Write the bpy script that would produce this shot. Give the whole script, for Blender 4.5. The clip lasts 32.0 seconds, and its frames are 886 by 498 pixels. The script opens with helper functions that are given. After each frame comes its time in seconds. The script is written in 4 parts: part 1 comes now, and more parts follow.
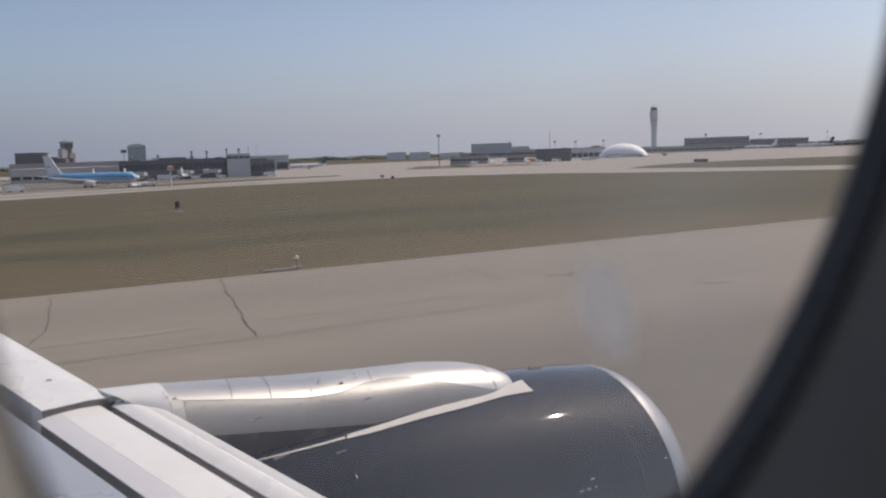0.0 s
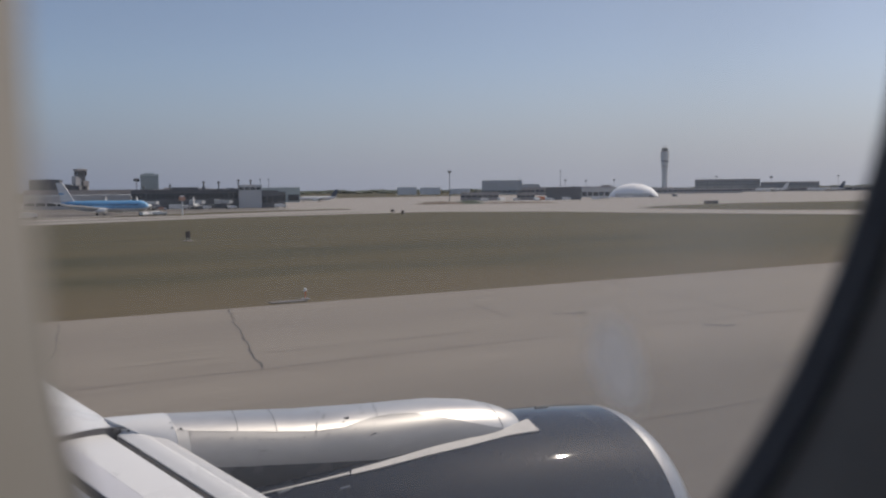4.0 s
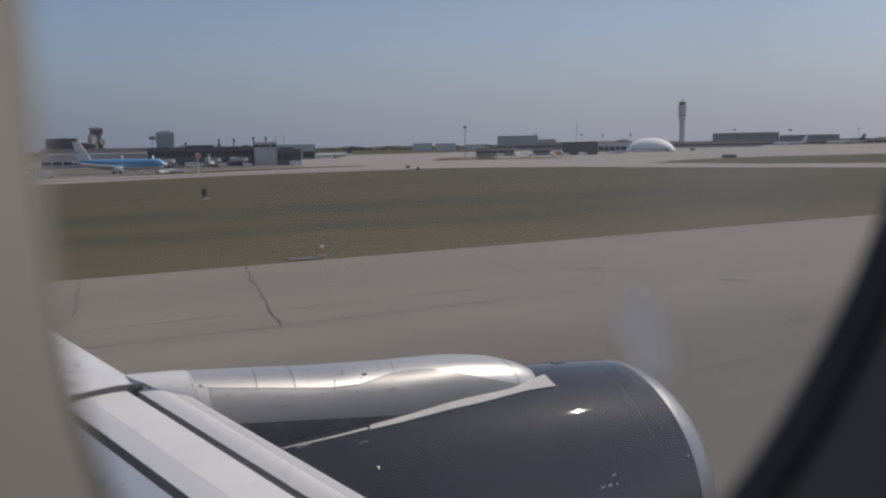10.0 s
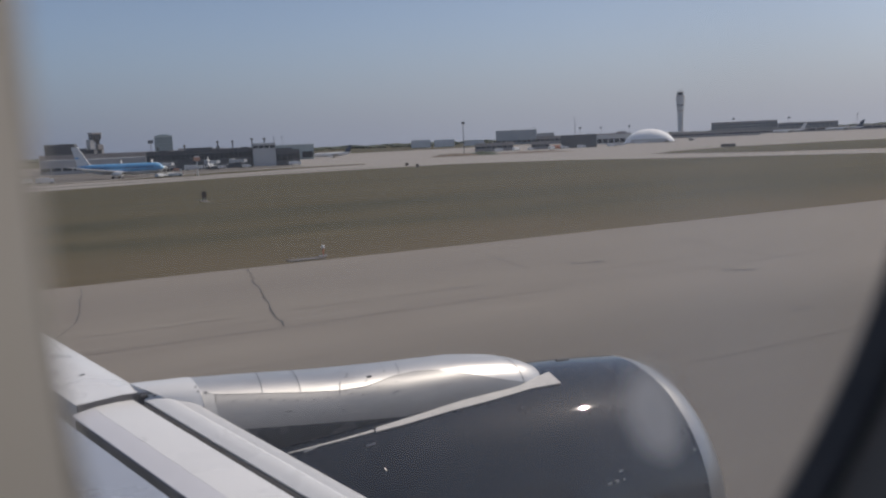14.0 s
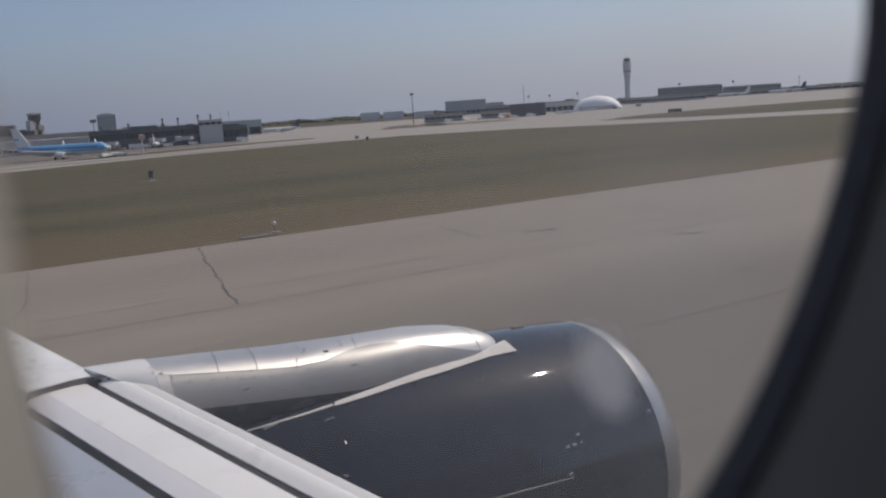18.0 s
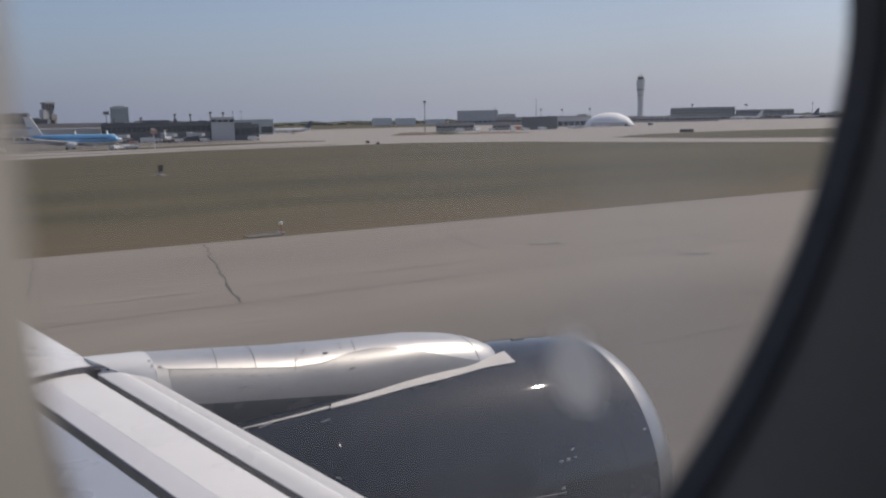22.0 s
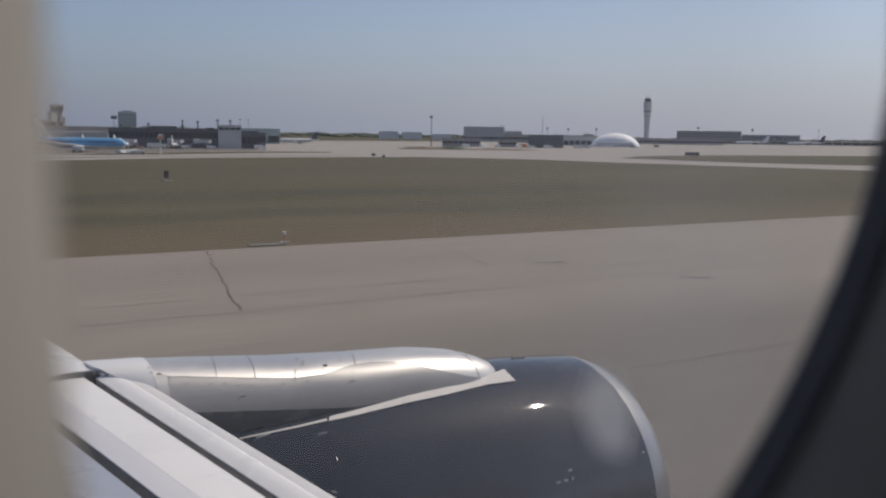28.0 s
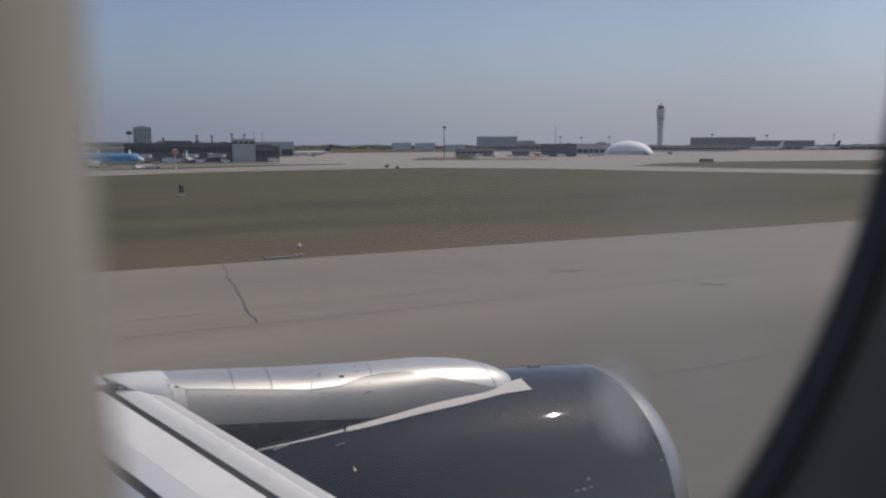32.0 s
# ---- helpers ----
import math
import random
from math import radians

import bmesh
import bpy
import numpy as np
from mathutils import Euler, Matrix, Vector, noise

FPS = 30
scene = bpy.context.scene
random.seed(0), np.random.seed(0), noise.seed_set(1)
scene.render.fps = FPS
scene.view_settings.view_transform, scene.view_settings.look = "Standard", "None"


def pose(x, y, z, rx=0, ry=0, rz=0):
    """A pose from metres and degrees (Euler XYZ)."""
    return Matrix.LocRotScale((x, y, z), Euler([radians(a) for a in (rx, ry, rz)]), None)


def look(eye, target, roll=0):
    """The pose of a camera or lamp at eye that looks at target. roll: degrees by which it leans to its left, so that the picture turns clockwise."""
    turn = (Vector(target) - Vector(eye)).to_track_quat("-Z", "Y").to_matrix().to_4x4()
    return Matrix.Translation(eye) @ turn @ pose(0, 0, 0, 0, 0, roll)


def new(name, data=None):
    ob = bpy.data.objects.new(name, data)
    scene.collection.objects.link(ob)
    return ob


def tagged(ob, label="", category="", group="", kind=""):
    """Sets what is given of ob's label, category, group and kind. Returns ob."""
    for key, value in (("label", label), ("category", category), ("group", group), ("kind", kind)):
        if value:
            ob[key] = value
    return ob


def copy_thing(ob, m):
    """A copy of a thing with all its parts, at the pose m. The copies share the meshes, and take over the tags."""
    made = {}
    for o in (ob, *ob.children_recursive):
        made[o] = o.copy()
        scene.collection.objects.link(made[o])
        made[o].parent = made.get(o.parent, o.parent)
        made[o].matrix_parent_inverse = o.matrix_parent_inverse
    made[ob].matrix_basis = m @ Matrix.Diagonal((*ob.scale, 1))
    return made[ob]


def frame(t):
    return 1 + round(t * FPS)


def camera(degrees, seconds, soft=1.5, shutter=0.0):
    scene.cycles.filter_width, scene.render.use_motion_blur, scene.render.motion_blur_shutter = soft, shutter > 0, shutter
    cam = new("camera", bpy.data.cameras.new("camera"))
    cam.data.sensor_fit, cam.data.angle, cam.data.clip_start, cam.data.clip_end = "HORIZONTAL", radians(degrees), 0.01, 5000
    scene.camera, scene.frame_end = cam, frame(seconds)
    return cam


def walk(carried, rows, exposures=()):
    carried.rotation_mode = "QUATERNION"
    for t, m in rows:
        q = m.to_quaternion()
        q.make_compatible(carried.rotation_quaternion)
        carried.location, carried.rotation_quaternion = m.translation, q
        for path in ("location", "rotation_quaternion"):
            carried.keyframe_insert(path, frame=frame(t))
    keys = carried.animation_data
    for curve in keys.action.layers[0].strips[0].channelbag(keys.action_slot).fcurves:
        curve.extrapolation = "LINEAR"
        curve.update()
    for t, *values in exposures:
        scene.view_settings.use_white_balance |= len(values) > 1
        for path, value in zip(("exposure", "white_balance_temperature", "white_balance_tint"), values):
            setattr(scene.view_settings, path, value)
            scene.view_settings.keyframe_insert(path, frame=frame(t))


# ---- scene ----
cam = camera(52.0, 32.0, soft=2.2)
EXPO, HAZE, SMEAR = -0.24, 0.23, 0.80
cam.data.dof.use_dof = True
cam.data.dof.focus_distance = 14.0
cam.data.dof.aperture_fstop = 4.8

def aim(x, y, z, heading, pitch, roll):
    """A camera pose from a heading (degrees from +X towards +Y), a pitch and a lean."""
    a, p = radians(heading), radians(pitch)
    way = Vector((math.cos(a) * math.cos(p), math.sin(a) * math.cos(p), math.sin(p)))
    eye = Vector((x, y, z))
    return look(eye, eye + way, roll)


ROWS = [
    (0, 0.0147, 0.0170, 3.6245, 59.627, -6.082, -1.875),
    (0.5, 0.0163, 0.0133, 3.6247, 60.023, -6.106, -2.467),
    (1, 0.0179, 0.0096, 3.6248, 59.510, -6.555, -3.458),
    (1.5, 0.0109, 0.0057, 3.6217, 58.922, -7.980, -2.265),
    (2, 0.0095, 0.0080, 3.6185, 58.683, -7.416, -1.593),
    (2.5, 0.0085, 0.0053, 3.6255, 58.635, -7.287, -1.460),
    (3, 0.0133, 0.0090, 3.6325, 58.797, -5.422, -2.430),
    (3.5, 0.0085, 0.0073, 3.6322, 59.620, -3.420, -0.988),
    (4, 0.0036, 0.0057, 3.6319, 60.134, -3.830, -0.583),
    (4.5, 0.0043, 0.0060, 3.6330, 60.049, -5.531, -0.085),
    (6.5, 0.0067, 0.0073, 3.6373, 58.816, -6.669, -0.389),
    (7, 0.0073, 0.0076, 3.6384, 59.980, -6.757, -1.259),
    (7.5, 0.0072, 0.0103, 3.6404, 61.052, -6.609, -1.593),
    (8, 0.0071, 0.0130, 3.6424, 60.898, -6.815, -1.024),
    (8.5, 0.0067, 0.0125, 3.6393, 60.478, -6.915, -0.487),
    (9, 0.0062, 0.0120, 3.6362, 60.420, -6.482, -0.940),
    (9.5, 0.0060, 0.0126, 3.6356, 60.589, -6.556, -1.120),
    (10, 0.0059, 0.0132, 3.6350, 61.176, -6.577, -1.023),
    (10.5, 0.0049, 0.0121, 3.6376, 61.395, -6.700, -1.247),
    (11, 0.0040, 0.0111, 3.6401, 61.464, -6.626, -1.080),
    (11.5, 0.0055, 0.0120, 3.6435, 61.584, -6.229, -1.429),
    (12, 0.0070, 0.0130, 3.6469, 61.053, -5.973, -1.730),
    (12.5, 0.0049, 0.0112, 3.6514, 60.673, -6.510, -1.545),
    (13, 0.0027, 0.0093, 3.6558, 61.049, -7.019, -1.777),
    (13.5, 0.0044, 0.0122, 3.6571, 61.457, -7.212, -2.529),
    (14, 0.0061, 0.0150, 3.6584, 61.263, -6.801, -2.474),
    (14.5, 0.0066, 0.0152, 3.6581, 60.953, -6.789, -2.739),
    (16.5, 0.0086, 0.0158, 3.6573, 61.054, -6.495, -3.354),
    (17, 0.0091, 0.0160, 3.6571, 58.226, -8.492, -3.501),
    (17.5, 0.0060, 0.0129, 3.6580, 59.415, -9.624, -5.815),
    (18, 0.0030, 0.0099, 3.6588, 58.390, -8.741, -3.898),
    (18.5, 0.0051, 0.0111, 3.6571, 58.213, -8.692, -4.286),
    (19, 0.0071, 0.0122, 3.6553, 59.179, -8.608, -5.837),
    (19.5, 0.0050, 0.0094, 3.6564, 58.097, -8.630, -4.287),
    (20, 0.0028, 0.0066, 3.6575, 57.761, -8.681, -3.410),
    (20.5, 0.0015, 0.0051, 3.6591, 58.157, -8.613, -3.738),
    (21, 0.0002, 0.0036, 3.6607, 58.917, -8.349, -3.838),
    (21.5, 0.0003, -0.0007, 3.6591, 58.711, -8.314, -3.346),
    (22, 0.0003, -0.0050, 3.6575, 58.696, -8.186, -1.064),
    (22.5, 0.0009, -0.0031, 3.6583, 59.204, -8.000, 3.475),
    (23, 0.0015, -0.0011, 3.6591, 58.341, -7.417, 1.658),
    (23.5, -0.0010, 0.0028, 3.6562, 58.882, -7.840, 1.398),
    (24, -0.0036, 0.0067, 3.6532, 58.861, -8.413, 1.378),
    (24.5, -0.0035, 0.0062, 3.6512, 59.032, -8.780, 0.911),
    (25, -0.0033, 0.0057, 3.6492, 58.918, -8.851, 0.984),
    (25.5, -0.0032, 0.0058, 3.6513, 59.497, -9.020, 0.017),
    (27.5, -0.0029, 0.0061, 3.6597, 59.196, -7.913, 0.999),
    (28, -0.0028, 0.0062, 3.6618, 58.844, -7.252, 0.818),
    (28.5, -0.0011, 0.0079, 3.6610, 59.486, -7.112, 0.228),
    (29, 0.0007, 0.0096, 3.6601, 59.632, -7.065, -0.251),
    (29.5, -0.0020, 0.0078, 3.6611, 59.459, -6.969, -0.027),
    (30, -0.0046, 0.0060, 3.6621, 59.747, -7.086, -0.386),
    (30.5, -0.0040, 0.0054, 3.6609, 58.733, -6.914, -0.075),
    (31, -0.0034, 0.0048, 3.6596, 60.333, -6.993, -1.228),
    (31.5, -0.0055, 0.0017, 3.6593, 58.735, -6.715, -0.383),
    (32, -0.0077, -0.0013, 3.6590, 59.771, -6.601, -0.079),
]
walk(cam, [(t, aim(*r)) for t, *r in ROWS], exposures=[(0.0, EXPO + 0.25, 7300, 14), (1.0, EXPO + 0.20, 7300, 14), (2.0, EXPO + 0.13, 7250, 14), (3.0, EXPO + 0.10, 7100, 13), (4.0, EXPO + 0.00, 7100, 12), (7.0, EXPO - 0.10, 7000, 12), (8.0, EXPO - 0.12, 7000, 12), (9.0, EXPO - 0.20, 6950, 12), (11.0, EXPO - 0.22, 6950, 12), (12.0, EXPO - 0.12, 6900, 12), (14.0, EXPO - 0.12, 6900, 12), (17.0, EXPO - 0.16, 6900, 12), (19.0, EXPO + 0.02, 7000, 13), (22.0, EXPO + 0.03, 7000, 13), (23.0, EXPO - 0.02, 7000, 13), (25.0, EXPO + 0.02, 7000, 13), (28.0, EXPO - 0.02, 7050, 12), (29.0, EXPO - 0.20, 6950, 12), (30.0, EXPO - 0.14, 6900, 12), (32.0, EXPO - 0.14, 6900, 12)])

# ---- light: hazy summer noon, sun ahead of the wing and to its side ----
SUN_EL, SUN_AZ = 48.5, 2.4
world = bpy.data.worlds.new("sky")
scene.world = world
world.use_nodes = True
wn = world.node_tree
wn.nodes.clear()
sky = wn.nodes.new("ShaderNodeTexSky")
sky.sky_type = "NISHITA"
sky.sun_disc = False
sky.sun_elevation = radians(SUN_EL)
sky.sun_rotation = radians(90 - SUN_AZ)
sky.altitude, sky.air_density, sky.dust_density, sky.ozone_density = 0, 0.75, 1.2, 3.2
wbg = wn.nodes.new("ShaderNodeBackground")
wbg.inputs["Strength"].default_value = 0.128
wout = wn.nodes.new("ShaderNodeOutputWorld")
# summer haze: the clear sky blended with pale grey-blue, thickest along the horizon all round
haze = wn.nodes.new("ShaderNodeMix")
haze.data_type = "RGBA"
# haze is brighter towards the sun's side of the sky
hazy = wn.nodes.new("ShaderNodeMix")
hazy.data_type = "RGBA"
hazy.inputs["A"].default_value = (1.70, 2.14, 3.20, 1)
hazy.inputs["B"].default_value = (3.55, 3.95, 4.95, 1)
wside = wn.nodes.new("ShaderNodeMapRange")
wside.inputs["From Min"].default_value, wside.inputs["From Max"].default_value = 0.03, 0.85
wco = wn.nodes.new("ShaderNodeTexCoord")
wsx = wn.nodes.new("ShaderNodeSeparateXYZ")
wramp = wn.nodes.new("ShaderNodeMapRange")
wramp.interpolation_type = "SMOOTHSTEP"
wramp.inputs["From Min"].default_value, wramp.inputs["From Max"].default_value = -0.01, 0.15
wramp.inputs["To Min"].default_value, wramp.inputs["To Max"].default_value = 0.93, 0.22
wn.links.new(wco.outputs["Generated"], wsx.inputs[0])
wn.links.new(wsx.outputs["Z"], wramp.inputs["Value"])
wn.links.new(wsx.outputs["X"], wside.inputs["Value"])
wn.links.new(wside.outputs[0], hazy.inputs["Factor"])
wn.links.new(hazy.outputs["Result"], haze.inputs["B"])
wn.links.new(wramp.outputs[0], haze.inputs["Factor"])
wn.links.new(sky.outputs[0], haze.inputs["A"])
wn.links.new(haze.outputs["Result"], wbg.inputs["Color"])
wn.links.new(wbg.outputs[0], wout.inputs["Surface"])
sun_data = bpy.data.lights.new("sun", "SUN")
sun_data.energy, sun_data.angle, sun_data.color = 3.45, radians(0.6), (1.0, 0.95, 0.88)
sun = new("sun", sun_data)
sun_way = Vector((math.cos(radians(SUN_EL)) * math.cos(radians(SUN_AZ)), math.cos(radians(SUN_EL)) * math.sin(radians(SUN_AZ)), math.sin(radians(SUN_EL))))
sun.matrix_basis = look(sun_way * 50, (0, 0, 0))
# added fill lamp inside the reveal's forward side, brightening the aft reveal
glow_data = bpy.data.lights.new("reveal_fill", "AREA")
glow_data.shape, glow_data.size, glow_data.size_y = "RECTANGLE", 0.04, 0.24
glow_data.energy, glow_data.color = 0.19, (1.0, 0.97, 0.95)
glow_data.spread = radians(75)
glow = new("reveal_fill", glow_data)
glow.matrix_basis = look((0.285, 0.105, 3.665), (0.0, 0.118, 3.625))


# ---- materials ----
def mat(name, color, rough=0.6, metal=0.0, var=0.12, scale=4.0, fine=60.0, bump=0.0, stretch=(1, 1, 1), tint=None, coat=0.0, spec=0.5, rvar=0.1, rnd=0.0):
    """A surface with two scales of variation in colour and gloss, in metres of the thing's own space."""
    m = bpy.data.materials.new(name)
    m.use_nodes = True
    nt = m.node_tree
    n, ln = nt.nodes, nt.links
    bsdf = n["Principled BSDF"]
    tc = n.new("ShaderNodeTexCoord")
    mp = n.new("ShaderNodeMapping")
    mp.inputs["Scale"].default_value = stretch
    ln.new(tc.outputs["Object"], mp.inputs["Vector"])
    big = n.new("ShaderNodeTexNoise")
    big.inputs["Scale"].default_value, big.inputs["Detail"].default_value = scale, 5
    small = n.new("ShaderNodeTexNoise")
    small.inputs["Scale"].default_value, small.inputs["Detail"].default_value = fine, 4
    for t in (big, small):
        ln.new(mp.outputs[0], t.inputs["Vector"])
    add = n.new("ShaderNodeMath")
    add.operation = "MULTIPLY_ADD"
    add.inputs[1].default_value = 0.45
    ln.new(small.outputs["Fac"], add.inputs[0])
    half = n.new("ShaderNodeMath")
    half.operation = "MULTIPLY"
    half.inputs[1].default_value = 0.55
    ln.new(big.outputs["Fac"], half.inputs[0])
    ln.new(half.outputs[0], add.inputs[2])
    ramp = n.new("ShaderNodeValToRGB")
    e = ramp.color_ramp.elements
    lo = tint if tint else tuple(c * (1 - var) for c in color)
    hi = tuple(min(1, c * (1 + var)) for c in color)
    e[0].position, e[0].color = 0.34, (*lo, 1)
    e[1].position, e[1].color = 0.66, (*hi, 1)
    ln.new(add.outputs[0], ramp.inputs[0])
    col = ramp.outputs[0]
    if rnd:
        info = n.new("ShaderNodeObjectInfo")
        mr = n.new("ShaderNodeMapRange")
        mr.inputs["To Min"].default_value, mr.inputs["To Max"].default_value = 1 - rnd, 1 + rnd
        ln.new(info.outputs["Random"], mr.inputs["Value"])
        hs = n.new("ShaderNodeHueSaturation")
        ln.new(mr.outputs[0], hs.inputs["Value"])
        ln.new(col, hs.inputs["Color"])
        col = hs.outputs[0]
    ln.new(col, bsdf.inputs["Base Color"])
    rr = n.new("ShaderNodeMapRange")
    rr.inputs["From Min"].default_value, rr.inputs["From Max"].default_value = 0.3, 0.7
    rr.inputs["To Min"].default_value, rr.inputs["To Max"].default_value = max(0.02, rough - rvar), min(1, rough + rvar)
    ln.new(big.outputs["Fac"], rr.inputs["Value"])
    ln.new(rr.outputs[0], bsdf.inputs["Roughness"])
    bsdf.inputs["Metallic"].default_value = metal
    bsdf.inputs["Coat Weight"].default_value = coat
    bsdf.inputs["Coat Roughness"].default_value = 0.06
    bsdf.inputs["Specular IOR Level"].default_value = spec
    if bump:
        bp = n.new("ShaderNodeBump")
        bp.inputs["Strength"].default_value, bp.inputs["Distance"].default_value = 0.5, bump
        ln.new(add.outputs[0], bp.inputs["Height"])
        ln.new(bp.outputs[0], bsdf.inputs["Normal"])
    return m


M = dict(
    grass=mat("dry_grass", (0.102, 0.083, 0.049), 0.95, var=0.25, scale=0.055, fine=0.9, stretch=(0.12, 2.0, 1), tint=(0.040, 0.042, 0.023), spec=0.1),
    tarmac=mat("runway_surface", (0.228, 0.203, 0.172), 0.85, var=0.10, scale=0.16, fine=2.6, stretch=(0.13, 1.5, 1), tint=(0.192, 0.166, 0.140), spec=0.25),
    concrete=mat("pale_concrete", (0.30, 0.275, 0.25), 0.9, var=0.12, scale=0.03, fine=0.6, spec=0.2),
    shoulder=mat("worn_asphalt", (0.15, 0.135, 0.12), 0.9, var=0.15, scale=0.08, fine=2.0, spec=0.2),
    joint=mat("sealed_joint", (0.125, 0.110, 0.100), 0.85, var=0.25, scale=1, fine=8),
    crack=mat("tar_filled_crack", (0.075, 0.068, 0.063), 0.8, var=0.3, scale=3, fine=30),
    white_line=mat("worn_white_paint", (0.72, 0.70, 0.66), 0.8, var=0.18, scale=2, fine=20, spec=0.3),
    yellow_line=mat("yellow_paint", (0.62, 0.40, 0.06), 0.8, var=0.2, scale=2, fine=20, spec=0.3),
    cowl=mat("navy_cowl_paint", (0.016, 0.019, 0.026), 0.02, var=0.18, scale=1.5, fine=18, rvar=0.005),
    lip=mat("polished_lip", (0.40, 0.395, 0.39), 0.36, 1.0, var=0.06, scale=3, fine=40, rvar=0.06),
    metal=mat("brushed_fairing", (0.64, 0.622, 0.595), 0.38, 0.75, var=0.10, scale=2.2, fine=30, rvar=0.08, stretch=(0.4, 1, 1)),
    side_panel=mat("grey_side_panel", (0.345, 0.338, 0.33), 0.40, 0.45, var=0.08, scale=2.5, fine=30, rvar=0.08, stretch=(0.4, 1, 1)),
    strip=mat("fairing_edge", (0.54, 0.52, 0.50), 0.6, 0.0, var=0.10, scale=5, fine=40),
    wing_white=mat("wing_white", (0.75, 0.742, 0.728), 0.3, var=0.06, scale=1.5, fine=25, coat=0.35),
    lap=mat("lap_paint", (0.44, 0.435, 0.428), 0.4, 0.3, var=0.07, scale=2.5, fine=25),
    slat_nose=mat("slat_nose_shade", (0.57, 0.565, 0.56), 0.32, var=0.07, scale=1.5, fine=25),
    wing_grey=mat("wing_grey", (0.52, 0.525, 0.53), 0.35, var=0.05, scale=1.5, fine=25, coat=0.15),
    wing_sky_tint=mat("wing_upper_skin", (0.46, 0.49, 0.54), 0.28, 0.35, var=0.05, scale=1.0, fine=15, rvar=0.03),
    cowl_shade=mat("shaded_cowl_grey", (0.075, 0.077, 0.082), 0.3, var=0.15, scale=2, fine=20),
    wing_shading=mat("wing_shade_grey", (0.63, 0.625, 0.648), 0.35, var=0.05, scale=1.5, fine=25),
    gap=mat("dark_gap", (0.135, 0.130, 0.128), 0.7, var=0.3, scale=8, fine=50),
    rivet=mat("fastener", (0.20, 0.20, 0.20), 0.5, 0.5, var=0.3),
    skin=mat("fuselage_paint", (0.75, 0.75, 0.74), 0.35, var=0.04, scale=1, fine=20),
    reveal=mat("window_reveal_plastic", (0.27, 0.258, 0.243), 0.8, var=0.05, scale=20, fine=200, spec=0.08),
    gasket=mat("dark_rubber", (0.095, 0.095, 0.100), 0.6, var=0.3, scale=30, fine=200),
    lining=mat("cabin_lining", (0.42, 0.40, 0.37), 0.7, var=0.05, scale=10, fine=120),
    light_block=mat("light_block_dark", (0.035, 0.034, 0.033), 0.8, var=0.1),
    black=mat("black_void", (0.008, 0.008, 0.009), 0.7),
    fan=mat("fan_blades", (0.12, 0.12, 0.13), 0.4, 0.8),
    white=mat("white_paint", (0.75, 0.75, 0.74), 0.4, var=0.06),
    fabric=mat("white_membrane", (0.88, 0.88, 0.88), 0.7, var=0.05, scale=0.2, fine=1.5),
    sky_blue=mat("sky_blue_paint", (0.13, 0.37, 0.62), 0.35, var=0.06),
    navy=mat("navy_paint", (0.03, 0.05, 0.09), 0.4, var=0.1),
    # these two paler glazings carry distance haze in their colour
    blue_glass=mat("blue_grey_glazing", (0.13, 0.16, 0.175), 0.25, var=0.1),
    hotel_glass=mat("hotel_glazing", (0.22, 0.265, 0.275), 0.25, var=0.1),
    dark_glass=mat("dark_glazing", (0.035, 0.042, 0.05), 0.15, var=0.2),
    # far wall colours raised to stand in for distance haze
    concrete_wall=mat("concrete_wall", (0.56, 0.53, 0.50), 0.85, var=0.12, scale=0.1, fine=1.0),
    dark_wall=mat("dark_cladding", (0.105, 0.110, 0.117), 0.7, var=0.2, scale=0.1, fine=1.0),
    green_wall=mat("green_cladding", (0.36, 0.42, 0.42), 0.7, var=0.12, scale=0.1, fine=1.0),
    grey_wall=mat("grey_cladding", (0.54, 0.54, 0.535), 0.7, var=0.12, scale=0.1, fine=1.0),
    brown_wall=mat("brown_cladding", (0.33, 0.305, 0.29), 0.8, var=0.15, scale=0.1, fine=1.0),
    tower=mat("tower_concrete", (0.76, 0.75, 0.735), 0.8, var=0.10, scale=0.1, fine=1.0),
    steel=mat("galvanised_steel", (0.22, 0.22, 0.23), 0.5, 0.6, var=0.15),
    sign=mat("dark_sign_back", (0.05, 0.035, 0.03), 0.6, var=0.2),
    foliage=mat("dark_foliage", (0.05, 0.062, 0.036), 0.9, var=0.3, scale=0.4, fine=3),
    earth=mat("dry_earth", (0.17, 0.135, 0.105), 0.95, var=0.3, scale=0.15, fine=1.2, spec=0.1),
    tyre=mat("tyre_rubber", (0.02, 0.02, 0.02), 0.8),
    faded_orange=mat("faded_orange", (0.50, 0.28, 0.20), 0.7),
    orange=mat("orange_paint", (0.60, 0.20, 0.08), 0.6),
)


# drier, browner grass along the runway's edge
vn, vl = M["grass"].node_tree.nodes, M["grass"].node_tree.links
v_tc, v_sx, v_mr, v_mix, v_nz, v_ad = (vn.new(k) for k in ("ShaderNodeTexCoord", "ShaderNodeSeparateXYZ", "ShaderNodeMapRange", "ShaderNodeMix", "ShaderNodeTexNoise", "ShaderNodeMath"))
v_nz.inputs["Scale"].default_value, v_nz.inputs["Detail"].default_value = 0.12, 4
v_ad.operation = "MULTIPLY_ADD"
v_ad.inputs[1].default_value = 16.0
v_mr.interpolation_type = "SMOOTHSTEP"
v_mr.inputs["From Min"].default_value, v_mr.inputs["From Max"].default_value = 36.0, 47.0
v_mr.inputs["To Min"].default_value, v_mr.inputs["To Max"].default_value = 0.45, 0.0
v_mix.data_type = "RGBA"
v_mix.inputs["B"].default_value = (0.150, 0.112, 0.070, 1)
vl.new(v_tc.outputs["Object"], v_sx.inputs[0])
